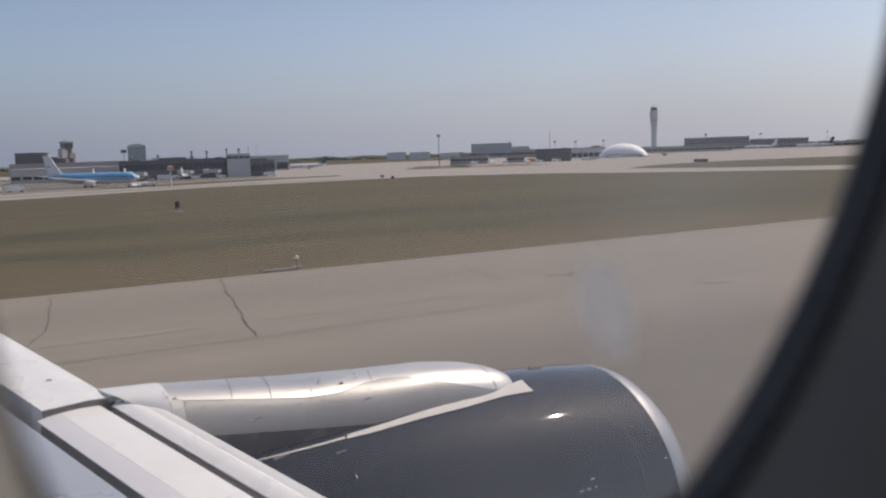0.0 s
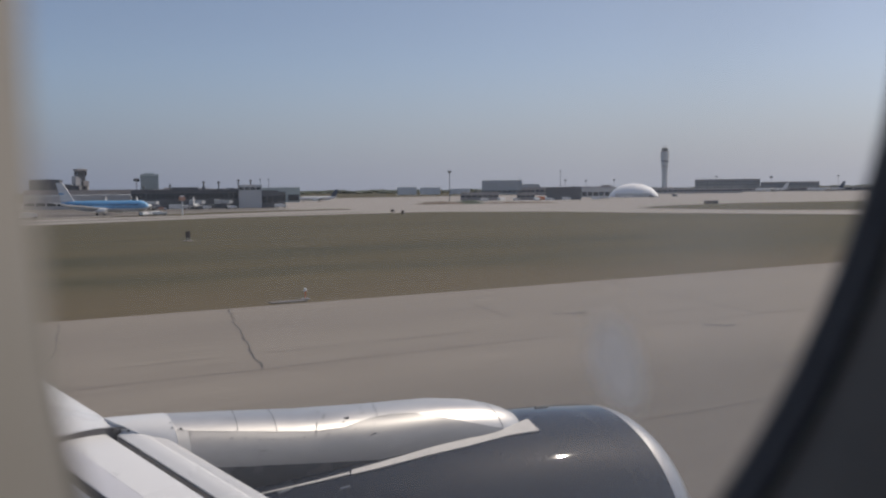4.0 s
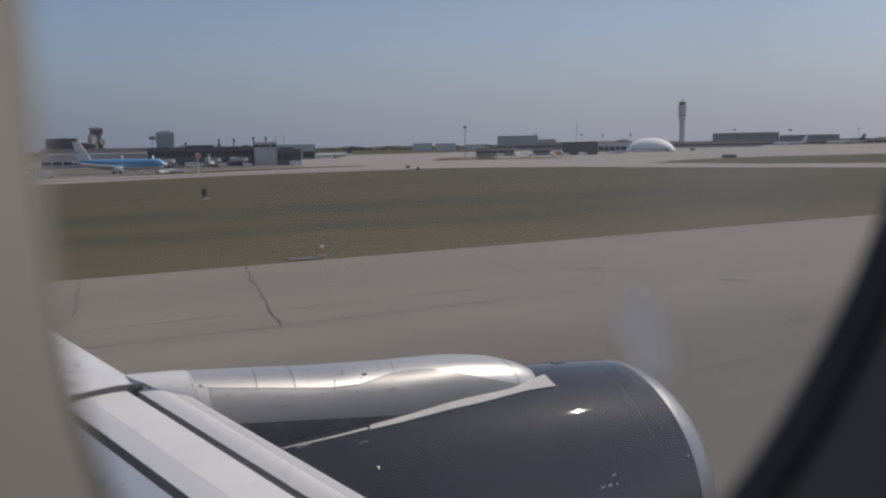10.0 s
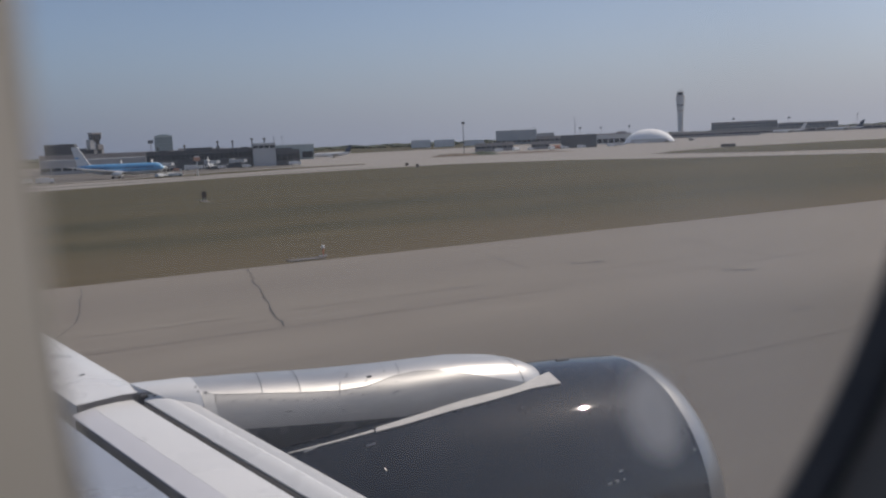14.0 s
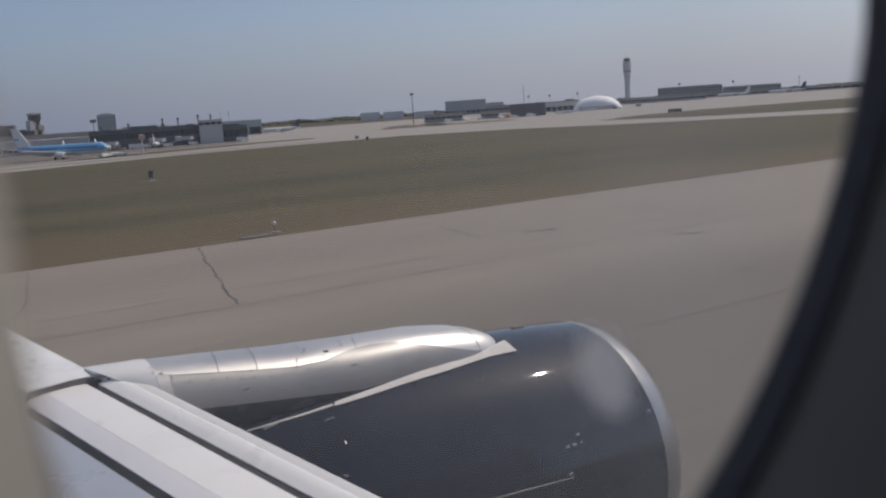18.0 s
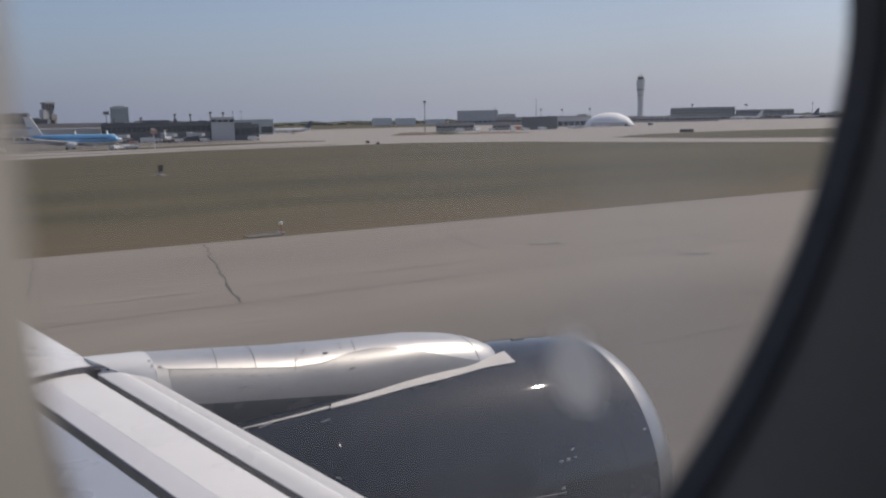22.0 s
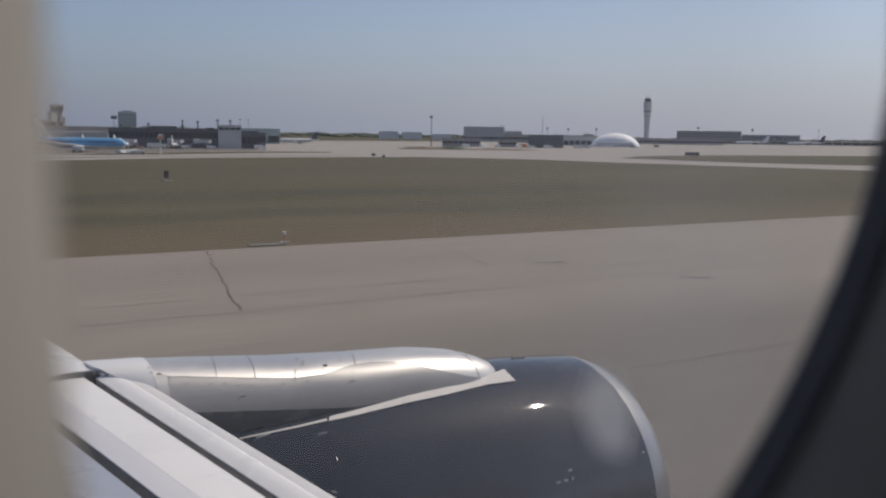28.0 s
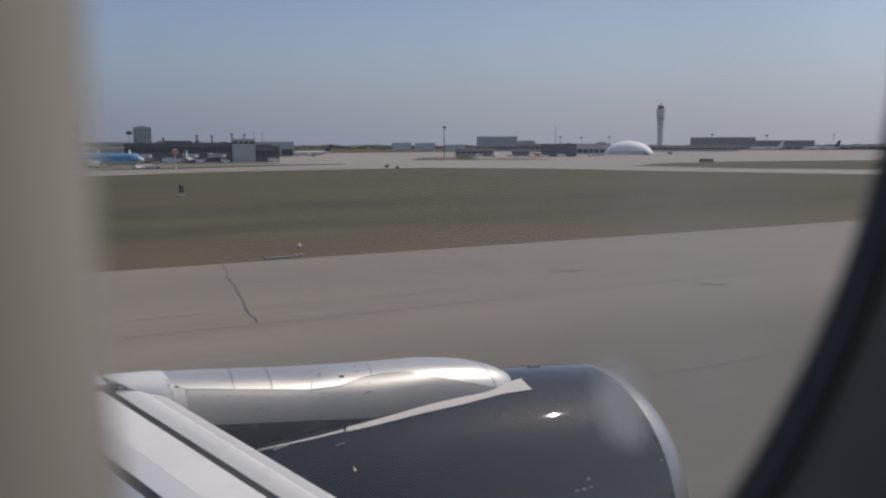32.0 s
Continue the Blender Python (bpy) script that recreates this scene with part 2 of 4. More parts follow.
vl.new(v_tc.outputs["Object"], v_nz.inputs["Vector"])
vl.new(v_nz.outputs["Fac"], v_ad.inputs[0])
vl.new(v_sx.outputs["Y"], v_ad.inputs[2])
vl.new(v_ad.outputs[0], v_mr.inputs["Value"])
v_base = vn["Principled BSDF"].inputs["Base Color"]
vl.new(v_base.links[0].from_socket, v_mix.inputs["A"])
vl.new(v_mr.outputs[0], v_mix.inputs["Factor"])
vl.new(v_mix.outputs["Result"], v_base)
# the middle of the runway is darkened by tyre rubber
rn, rl = M["tarmac"].node_tree.nodes, M["tarmac"].node_tree.links
r_tc, r_sx, r_mr, r_mul, r_nz, r_ad = (rn.new(k) for k in ("ShaderNodeTexCoord", "ShaderNodeSeparateXYZ", "ShaderNodeMapRange", "ShaderNodeHueSaturation", "ShaderNodeTexNoise", "ShaderNodeMath"))
r_nz.inputs["Scale"].default_value = 0.09
r_ad.operation = "MULTIPLY_ADD"
r_ad.inputs[1].default_value = 3.0
r_mr.interpolation_type = "SMOOTHSTEP"
r_mr.inputs["From Min"].default_value, r_mr.inputs["From Max"].default_value = 12.5, 18.0
r_mr.inputs["To Min"].default_value, r_mr.inputs["To Max"].default_value = 0.64, 1.0
rl.new(r_tc.outputs["Object"], r_sx.inputs[0])
rl.new(r_tc.outputs["Object"], r_nz.inputs["Vector"])
rl.new(r_nz.outputs["Fac"], r_ad.inputs[0])
rl.new(r_sx.outputs["Y"], r_ad.inputs[2])
rl.new(r_ad.outputs[0], r_mr.inputs["Value"])
r_base = rn["Principled BSDF"].inputs["Base Color"]
rl.new(r_base.links[0].from_socket, r_mul.inputs["Color"])
rl.new(r_mr.outputs[0], r_mul.inputs["Value"])
rl.new(r_mul.outputs[0], r_base)


# ---- building helpers ----
def part(name, bm, material, parent=None, label="", smooth=False):
    """Links a bmesh as one mesh object under a thing or part."""
    me = bpy.data.meshes.new(name)
    bmesh.ops.recalc_face_normals(bm, faces=bm.faces)
    bm.to_mesh(me)
    bm.free()
    me.materials.append(material)
    if smooth:
        for p in me.polygons:
            p.use_smooth = True
        me.set_sharp_from_angle(angle=radians(40))
    ob = new(name, me)
    ob.parent = parent
    if label:
        ob["label"] = label
    return ob


def thing(name, m, label, category, group="", kind=""):
    ob = new(name)
    ob.matrix_basis = m
    ob.empty_display_size = 0.5
    return tagged(ob, label, category, group, kind)


def box(x0, x1, y0, y1, z0, z1, bevel=0.0, bm=None):
    bm = bm or bmesh.new()
    r = bmesh.ops.create_cube(bm, size=1, matrix=Matrix.LocRotScale(((x0 + x1) / 2, (y0 + y1) / 2, (z0 + z1) / 2), None, (x1 - x0, y1 - y0, z1 - z0)))
    if bevel:
        es = list({e for v in r["verts"] for e in v.link_edges})
        bmesh.ops.bevel(bm, geom=es, offset=bevel, segments=2, affect="EDGES")
    return bm


def rod(p0, p1, r0, r1=None, seg=8, bm=None, caps=True):
    bm = bm or bmesh.new()
    p0, p1 = Vector(p0), Vector(p1)
    d = p1 - p0
    m = Matrix.Translation((p0 + p1) / 2) @ d.to_track_quat("Z", "Y").to_matrix().to_4x4()
    bmesh.ops.create_cone(bm, cap_ends=caps, segments=seg, radius1=r0, radius2=r0 if r1 is None else r1, depth=d.length, matrix=m)
    return bm


def loft(rings, closed=True, caps=True, bm=None):
    """Skin through rings of equal length."""
    bm = bm or bmesh.new()
    vs = [[bm.verts.new(p) for p in r] for r in rings]
    n = len(vs[0])
    for a, b in zip(vs, vs[1:]):
        for i in range(n if closed else n - 1):
            j = (i + 1) % n
            bm.faces.new((a[i], a[j], b[j], b[i]))
    if caps and closed:
        bm.faces.new(vs[0])
        bm.faces.new(vs[-1])
    return bm


def lathe_x(profile, cy, cz, seg=64, bm=None):
    """Turns (x, r) pairs round an axis parallel to X."""
    rings = [[(x, cy + r * math.cos(a), cz + r * math.sin(a)) for a in [2 * math.pi * i / seg for i in range(seg)]] for x, r in profile]
    return loft(rings, caps=False, bm=bm)


def lathe_z(profile, seg=32, bm=None, caps=True):
    rings = [[(r * math.cos(a), r * math.sin(a), z) for a in [2 * math.pi * i / seg for i in range(seg)]] for r, z in profile]
    return loft(rings, caps=caps, bm=bm)


# ---- ground: level by the runway, falling gently to the aprons ----
def gz(y):
    return -8.5 * min(1, max(0, (y - 60) / 390))


def drape(name, outlines, material, lift, parent=None):
    """Flat-lying sheets, given as convex outlines, that follow the fall of the ground."""
    bm = bmesh.new()
    for outline in outlines:
        bm.faces.new([bm.verts.new((x, y, 0)) for x, y in outline])
    for y in (60, 450):
        bmesh.ops.bisect_plane(bm, geom=bm.verts[:] + bm.edges[:] + bm.faces[:], plane_co=(0, y, 0), plane_no=(0, 1, 0))
    for v in bm.verts:
        v.co.z = gz(v.co.y) + lift
    return part(name, bm, material, parent)


def quads(near, far):
    """Convex pieces between two lines of equally many points."""
    return [(a, b, d, c) for a, b, c, d in zip(near, near[1:], far, far[1:])]


tagged(drape("ground", [[(-4700, -4700), (4700, -4700), (4700, 4700), (-4700, 4700)]], M["grass"], 0.0), "dry olive airfield grass reaching the horizon", "grass", kind="structure")
tagged(drape("runway", [[(-1500, -34), (2600, -34), (2600, 27.3), (-1500, 27.3)]], M["tarmac"], 0.012), "grey-brown worn runway with sealed cracks", "runway", kind="structure")
tagged(drape("taxiway", quads([(90, 27.3), (106, 75), (124, 133), (150, 200), (165, 292)], [(150, 27.3), (141, 99), (155, 140), (210, 235), (290, 305)]), M["concrete"], 0.02), "pale concrete taxiway crossing the grass", "taxiway", kind="structure")
tagged(drape("apron", quads([(-700, 110), (19, 198), (78, 270), (129, 286), (165, 292), (290, 305), (700, 330), (1700, 520)], [(-700, 1150), (0, 1150), (100, 1150), (200, 1150), (300, 1150), (500, 1150), (1000, 1250), (1700, 1300)]), M["concrete"], 0.016),
       "pale concrete apron slabs", "apron", kind="structure")
tagged(drape("grass_island", quads([(207, 227), (173, 171), (151, 126), (139.5, 97.4), (170, 86)], [(280, 301), (353, 354), (436, 390), (445, 353), (470, 262)]), M["grass"], 0.04), "dry grass island between taxiways", "grass", kind="structure")
tagged(drape("grass_strip", quads([(-500, 200), (32, 371), (84, 435), (131, 461), (175, 483), (220, 493)], [(-500, 222), (42, 430), (91, 474), (144, 508), (188, 520), (231, 516)]), M["grass"], 0.04), "narrow dry grass strip beside the taxiway", "grass", kind="structure")
tagged(drape("taxiway_shoulder", quads([(-646, 134), (22.5, 245), (79.6, 315), (129.5, 333), (168, 344)], [(-610, 150), (24.9, 273), (80.7, 342), (129.9, 361), (169.5, 374)]), M["shoulder"], 0.03), "dark asphalt shoulder between two pale taxiway strips", "taxiway", kind="structure")
tagged(drape("apron_asphalt", quads([(-700, 330), (40, 452), (120, 505), (205, 548)], [(-700, 900), (20, 700), (130, 690), (215, 640)]), M["shoulder"], 0.032), "dark worn asphalt apron in front of the terminal", "apron", kind="structure")

# ---- the airliner that the camera sits in: cabin side, wing root, engine ----
plane = thing("airliner", pose(0, 0, 0), "white airliner with a navy engine cowl standing on the runway", "airplane")

# window outline: nearly an ellipse forward, squarer aft
WX, WZ, WA, WB = 0.156, 3.682, 0.132, 0.166


def window_ring(y, grow=0.0, n=96):
    ring = []
    for i in range(n):
        a = 2 * math.pi * i / n
        c, s = math.cos(a), math.sin(a)
        e = 3.4 if c < 0 else 2.12 if s > 0 else 1.51
        k = (abs(c) ** e + abs(s) ** e) ** (-1 / e)
        ring.append((WX + (WA + grow + (0.004 if c > 0 else 0)) * k * c, y, WZ + (WB + grow + (0.008 if s < 0 else 0)) * k * s))
    return ring


def holed_panel(y, ring, x0, x1, z0, z1):
    """A flat wall panel in the plane y with a hole."""
    bm = bmesh.new()
    n = len(ring)
    cx, cz = WX, WZ
    outer = []
    for x, _, z in ring:
        dx, dz = x - cx, z - cz
        k = min((x1 - cx) / dx if dx > 1e-9 else 9e9, (x0 - cx) / dx if dx < -1e-9 else 9e9, (z1 - cz) / dz if dz > 1e-9 else 9e9, (z0 - cz) / dz if dz < -1e-9 else 9e9)
        outer.append((cx + dx * k, y, cz + dz * k))
    return loft([ring, outer], caps=False, bm=bm)


FUS_Y, FUS_Z, FUS_R = -1.58, 3.1, 1.88


def section(r, side_y, z_lo, z_hi, seg=40):
    """Fuselage section with a flat window belt on the left side."""
    pts = []
    for i in range(seg + 1):
        lo = math.asin((z_hi - FUS_Z) / r)
        hi = 2 * math.pi + math.asin((z_lo - FUS_Z) / r)
        a = lo + (hi - lo) * i / seg
        pts.append((min(side_y, FUS_Y + r * math.cos(a)), FUS_Z + r * math.sin(a)))
    pts[0], pts[-1] = (side_y, z_hi), (side_y, z_lo)
    return pts


def tube(pts, x0, x1):
    return loft([[(x, y, z) for y, z in pts] for x in (x0, x1)], closed=False)


ZL, ZH = 3.30, 4.06
part("fuselage", tube(section(FUS_R, 0.225, ZL, ZH), -5.0, 6.0), M["skin"], plane, "white painted fuselage side", True)
belt = holed_panel(0.225, window_ring(0.225, 0.060), -0.25, 0.56, ZL, ZH)
for a, b in ((-5.0, -0.25), (0.56, 6.0)):
    belt.faces.new([belt.verts.new(p) for p in ((a, 0.225, ZL), (b, 0.225, ZL), (b, 0.225, ZH), (a, 0.225, ZH))])
part("window_belt", belt, M["skin"], plane)
for x, nm in ((-5.0, "aft_bulkhead"), (6.0, "forward_bulkhead")):
    bm = bmesh.new()
    bm.faces.new([bm.verts.new((x, y, z)) for y, z in section(FUS_R, 0.225, ZL, ZH)])
    part(nm, bm, M["lining"], plane)

cabin = thing("window_1", pose(0, 0, 0), "oval cabin window with beige plastic reveal and dark seal", "window", kind="structure")
lin = holed_panel(0.075, window_ring(0.075, 0.036), -0.25, 0.62, 3.25, 4.1)
part("lining_panel", lin, M["lining"], cabin)
rings = [window_ring(y, g) for y, g in ((0.075, 0.036), (0.082, 0.027), (0.12, 0.015), (0.160, 0.0055), (0.186, 0.0045))]
part("reveal", loft(rings, caps=False), M["reveal"], cabin, "beige plastic window reveal", True)
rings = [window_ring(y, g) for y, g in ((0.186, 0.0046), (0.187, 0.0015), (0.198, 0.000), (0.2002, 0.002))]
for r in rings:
    # aft side of the seal drawn back so the camera sees only the reveal
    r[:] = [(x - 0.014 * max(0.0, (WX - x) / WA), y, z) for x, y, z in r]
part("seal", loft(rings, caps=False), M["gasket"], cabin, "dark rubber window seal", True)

# unseen ring added to stop light leaking in round the seal
part("leak_ring", loft([window_ring(0.2004, 0.002), window_ring(0.204, 0.024), window_ring(0.225, 0.060)], caps=False), M["gasket"], cabin, "unseen dark ring that stops light leaking round the seal", True)

# unseen dark box added round the camera to keep bounced light off the reveal
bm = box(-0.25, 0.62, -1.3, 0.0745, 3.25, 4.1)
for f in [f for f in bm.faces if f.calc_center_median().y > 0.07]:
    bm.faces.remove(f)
tagged(part("light_block_box", bm, M["light_block"]), "unseen dark box that keeps bounced light off the reveal", "wall", kind="structure")

# pane: clear, faintly hazed, with one wiped smear
pm = bpy.data.materials.new("hazed_pane")
pm.use_nodes = True
pn, pl = pm.node_tree.nodes, pm.node_tree.links
pn.clear()
po = pn.new("ShaderNodeOutputMaterial")
pt = pn.new("ShaderNodeBsdfTransparent")
pd = pn.new("ShaderNodeBsdfTranslucent")
pd.inputs["Color"].default_value = (0.97, 0.92, 0.86, 1)
mixn = pn.new("ShaderNodeMixShader")
ptc = pn.new("ShaderNodeTexCoord")
pnz = pn.new("ShaderNodeTexNoise")
pnz.inputs["Scale"].default_value, pnz.inputs["Detail"].default_value = 9, 6
pl.new(ptc.outputs["Object"], pnz.inputs["Vector"])
pmr = pn.new("ShaderNodeMapRange")
pmr.inputs["From Min"].default_value, pmr.inputs["From Max"].default_value = 0.3, 0.7
pmr.inputs["To Min"].default_value, pmr.inputs["To Max"].default_value = HAZE * 0.7, HAZE * 1.3
pl.new(pnz.outputs["Fac"], pmr.inputs["Value"])
# haze graded thicker forward to stand in for glare on the sun's side
psx = pn.new("ShaderNodeSeparateXYZ")
pl.new(ptc.outputs["Object"], psx.inputs[0])
pgr = pn.new("ShaderNodeMapRange")
pgr.interpolation_type = "SMOOTHSTEP"
pgr.inputs["From Min"].default_value, pgr.inputs["From Max"].default_value = 0.02, 0.25
pgr.inputs["To Min"].default_value, pgr.inputs["To Max"].default_value = 0.3, 1.05
pl.new(psx.outputs["X"], pgr.inputs["Value"])
pmul = pn.new("ShaderNodeMath")
pmul.operation = "MULTIPLY"
pl.new(pmr.outputs[0], pmul.inputs[0])
pl.new(pgr.outputs[0], pmul.inputs[1])
# haze thinned beside the forward rim to stand in for shade there
prim = pn.new("ShaderNodeMapRange")
prim.interpolation_type = "SMOOTHSTEP"
prim.inputs["From Min"].default_value, prim.inputs["From Max"].default_value = 0.18, 0.275
prim.inputs["To Min"].default_value, prim.inputs["To Max"].default_value = 1.0, 0.45
pl.new(psx.outputs["X"], prim.inputs["Value"])
pdim = pn.new("ShaderNodeMath")
pdim.operation = "MULTIPLY"
pl.new(pmul.outputs[0], pdim.inputs[0])
pl.new(prim.outputs[0], pdim.inputs[1])
pl.new(pdim.outputs[0], mixn.inputs[0])
pl.new(pt.outputs[0], mixn.inputs[1])
pl.new(pd.outputs[0], mixn.inputs[2])
pl.new(mixn.outputs[0], po.inputs["Surface"])
bm = bmesh.new()
bm.faces.new([bm.verts.new(p) for p in window_ring(0.1995, 0.001)])
pane = part("pane", bm, pm, cabin, "clear acrylic pane with faint haze")
pane.visible_shadow = False

# wing root: everything runs along one leading-edge line
A0 = Vector((0.808, 4.666, 2.439))
ALONG = Vector((0.380, -1.457, -0.152)).normalized()
UP = Vector((0.0, -0.104, 0.995))
UP = (UP - ALONG * UP.dot(ALONG)).normalized()
FWD = UP.cross(ALONG).normalized()
if FWD.x < 0:
    FWD = -FWD


def along(profile, a0, a1, bm=None, taper=1.0):
    """Extrudes a (forward, up) profile along the leading edge from a0 to a1 metres inboard."""
    return loft([[A0 + ALONG * a + FWD * (c * k) + UP * (u * k) for c, u in profile] for a, k in ((a0, 1.0), (a1, taper))], bm=bm)


# the skin's blue is reflected sky put into its base colour
wing = part("wing", along([(-0.411, -0.004), (-1.0, 0.015), (-2.6, -0.02), (-4.6, -0.18), (-2.6, -0.5), (-0.8, -0.55), (-0.411, -0.42)], -7.5, 4.4), M["wing_sky_tint"], plane, "upper wing skin coloured blue-grey for the sky it reflects", True)
part("leading_edge_slat", along([(-0.012, -0.004), (0.02, 0.007), (0.045, 0.0115), (0.062, 0.012), (0.072, 0.0115), (0.072, -0.18), (0.03, -0.24), (-0.012, -0.24)], 0.02, 4.4), M["wing_white"], wing, "white leading edge flap", True)
# added facet tilted sunward to draw the flap's highlight line
part("slat_highlight", along([(0.0722, 0.0114), (0.081, 0.009), (0.090, 0.0052), (0.090, -0.15), (0.0722, -0.15)], 0.02, 4.4), M["wing_white"], wing, "narrow facet tilted sunward for the flap's highlight", True)
# nose coloured duller to stand in for its shaded front
part("slat_nose", along([(0.0902, 0.0050), (0.12, 0.0015), (0.145, -0.004), (0.163, -0.0125), (0.178, -0.0245), (0.192, -0.042), (0.203, -0.064), (0.210, -0.088), (0.14, -0.16), (0.0902, -0.17)], 0.02, 4.4), M["slat_nose"], wing, "flap nose coloured duller for its shaded front", True)
part("fixed_leading_edge", along([(-0.053, -0.005), (-0.13, 0.004), (-0.20, 0.007), (-0.255, 0.007), (-0.255, -0.25), (-0.052, -0.25)], -0.0225, 4.4), M["wing_white"], wing, "white wing panel", True)
# aft part of the panel, its soft shading put into a greyer colour
part("fixed_leading_edge", along([(-0.2553, 0.0065), (-0.31, 0.003), (-0.359, -0.006), (-0.359, -0.25), (-0.2553, -0.25)], -0.0225, 4.4), M["wing_shading"], wing, "aft wing panel tinted grey-lilac for its shading", True)
# dark floor and added strips stand in for the shade inside the slots
part("slot_floor", along([(-0.013, -0.075), (-0.42, -0.075), (-0.42, -0.3), (-0.013, -0.3)], 0.0, 4.4), M["gap"], wing, "slot floor coloured dark for shade")
part("slot_shade_strip", along([(-0.0124, -0.010), (-0.0124, -0.24), (-0.019, -0.24), (-0.019, -0.013)], 0.03, 4.4), M["gap"], wing, "dark strip for the shade behind the flap")
part("slot_shade_strip", along([(-0.3594, -0.010), (-0.3594, -0.24), (-0.365, -0.24), (-0.365, -0.013)], 0.03, 4.4), M["gap"], wing, "dark strip for the shade behind the panel")
part("outboard_slat", along([(0.055, -0.02), (0.02, 0.012), (-0.1, 0.03), (-0.33, 0.035), (-0.33, -0.2), (0.0, -0.2), (0.05, -0.06)], -7.5, -0.034), M["wing_white"], wing, "white outboard slat", True)
part("slat_end_seal", along([(0.05, 0.0), (0.0, 0.02), (-0.1, 0.032), (-0.33, 0.036), (-0.33, -0.1), (0.03, -0.1)], -0.033, -0.023), M["gap"], wing, "dark slat end gap")

# engine: the cowl droops and swells a little towards the inlet
EY, EZ = 4.68, 1.375


def cowl_axis(x):
    """Swell, height and offset of the engine's axis at station x."""
    u = max(0.0, (x - 2.2) / 1.72)
    return 1 + 0.034 * u, EZ - 0.082 * u * u, EY + 0.067 * u


def cowl_skin(profile, seg=96):
    rings = []
    for x, r in profile:
        k, cz, cy = cowl_axis(x)
        rings.append([(x, cy + r * k * math.cos(a), cz + r * k * math.sin(a)) for a in [2 * math.pi * i / seg for i in range(seg)]])
    return loft(rings, caps=False)


COWL = [(0.2, 0.70), (0.8, 0.77), (1.4, 0.815)] + [(x, 0.8485 - (0.0125 if x < 2.9 else 0.0192) * (x - 2.9) ** 2) for x in (1.9, 2.1, 2.3, 2.5, 2.7, 2.9, 3.05, 3.2, 3.35, 3.5, 3.65, 3.8, 3.92)]
engine = part("engine_cowl", cowl_skin(COWL), M["cowl"], plane, "glossy navy engine cowl", True)
part("inlet_lip", cowl_skin([(3.923, 0.8285), (3.97, 0.822), (4.01, 0.812), (4.045, 0.80), (4.07, 0.79), (4.115, 0.76), (4.13, 0.725), (4.105, 0.695), (4.035, 0.67), (3.855, 0.655)]), M["lip"], engine, "polished metal inlet lip", True)
part("inlet_duct", cowl_skin([(3.855, 0.655), (3.5, 0.665), (3.1, 0.69)], 64), M["fan"], engine, "", True)
part("fan_disc", cowl_skin([(3.1, 0.69), (3.12, 0.2), (3.3, 0.12), (3.42, 0.005)], 48), M["black"], engine, "", True)
part("aft_cowl", lathe_x([(0.198, 0.70), (-0.4, 0.60), (-0.9, 0.46), (-0.9, 0.1)], EY, EZ, 64), M["metal"], engine, "", True)

TOPS = [(1.05, 2.486, 0.30), (1.065, 2.484, 0.30), (1.39, 2.455, 0.30), (1.74, 2.420, 0.30), (2.18, 2.391, 0.295), (2.59, 2.373, 0.28), (2.79, 2.346, 0.265), (2.90, 2.326, 0.25), (3.0, 2.299, 0.23), (3.08, 2.268, 0.20), (3.14, 2.237, 0.165), (3.19, 2.19, 0.10)]


def arch(x, top, w, n=26):
    ring = []
    for i in range(n):
        a = math.pi * i / (n - 1)
        c, s = math.cos(a), math.sin(a)
        e = 2.7
        k = (abs(c) ** e + abs(s) ** e) ** (-1 / e)
        ring.append((x, EY - w * k * c, 2.05 + (top - 2.05) * k * s))
    return ring


fairing = part("pylon_fairing", loft([arch(*t) for t in TOPS]), M["metal"], engine, "brushed silver pylon fairing", True)


def on_arch(x, f, out=0.0):
    """A point on the fairing at station x; f runs 0 (inboard foot) to 1 (outboard foot)."""
    for (xa, ta, wa), (xb, tb, wb) in zip(TOPS, TOPS[1:]):
        if xa <= x <= xb:
            k = (x - xa) / (xb - xa)
            top, w = ta + (tb - ta) * k + out, wa + (wb - wa) * k + out
            break
    a = math.pi * f
    c, sn = math.cos(a), math.sin(a)
    k = (abs(c) ** 2.7 + abs(sn) ** 2.7) ** (-1 / 2.7)
    return Vector((x, EY - w * k * c, 2.05 + (top - 2.05) * k * sn))


def cord(points, r, bm=None, seg=5):
    """A thin tube along points."""
    bm = bm or bmesh.new()
    pts = [Vector(p) for p in points]
    rings = []
    for i, p in enumerate(pts):
        d = (pts[min(i + 1, len(pts) - 1)] - pts[max(i - 1, 0)]).normalized()
        q = d.to_track_quat("Z", "Y")
        rings.append([p + q @ Vector((r * math.cos(2 * math.pi * j / seg), r * math.sin(2 * math.pi * j / seg), 0)) for j in range(seg)])
    return loft(rings, bm=bm)


def span(a, b, n):
    return [a + (b - a) * i / n for i in range(n + 1)]


# lower skirt of the fairing, dark to stand in for its shading, running out forward
skirt = []
for i in range(25):
    x = 1.055 + 1.295 * i / 24
    zl = 2.285 - 0.15 * (x - 1.0) / 1.35
    fs = 0.02
    while on_arch(x, fs).z < zl and fs < 0.3:
        fs += 0.002
    skirt.append([on_arch(x, fs * j / 8, 0.002) for j in range(9)])
part("fairing_shade", loft(skirt, closed=False), M["cowl_shade"], engine, "lower fairing coloured dark for its own shading", True)

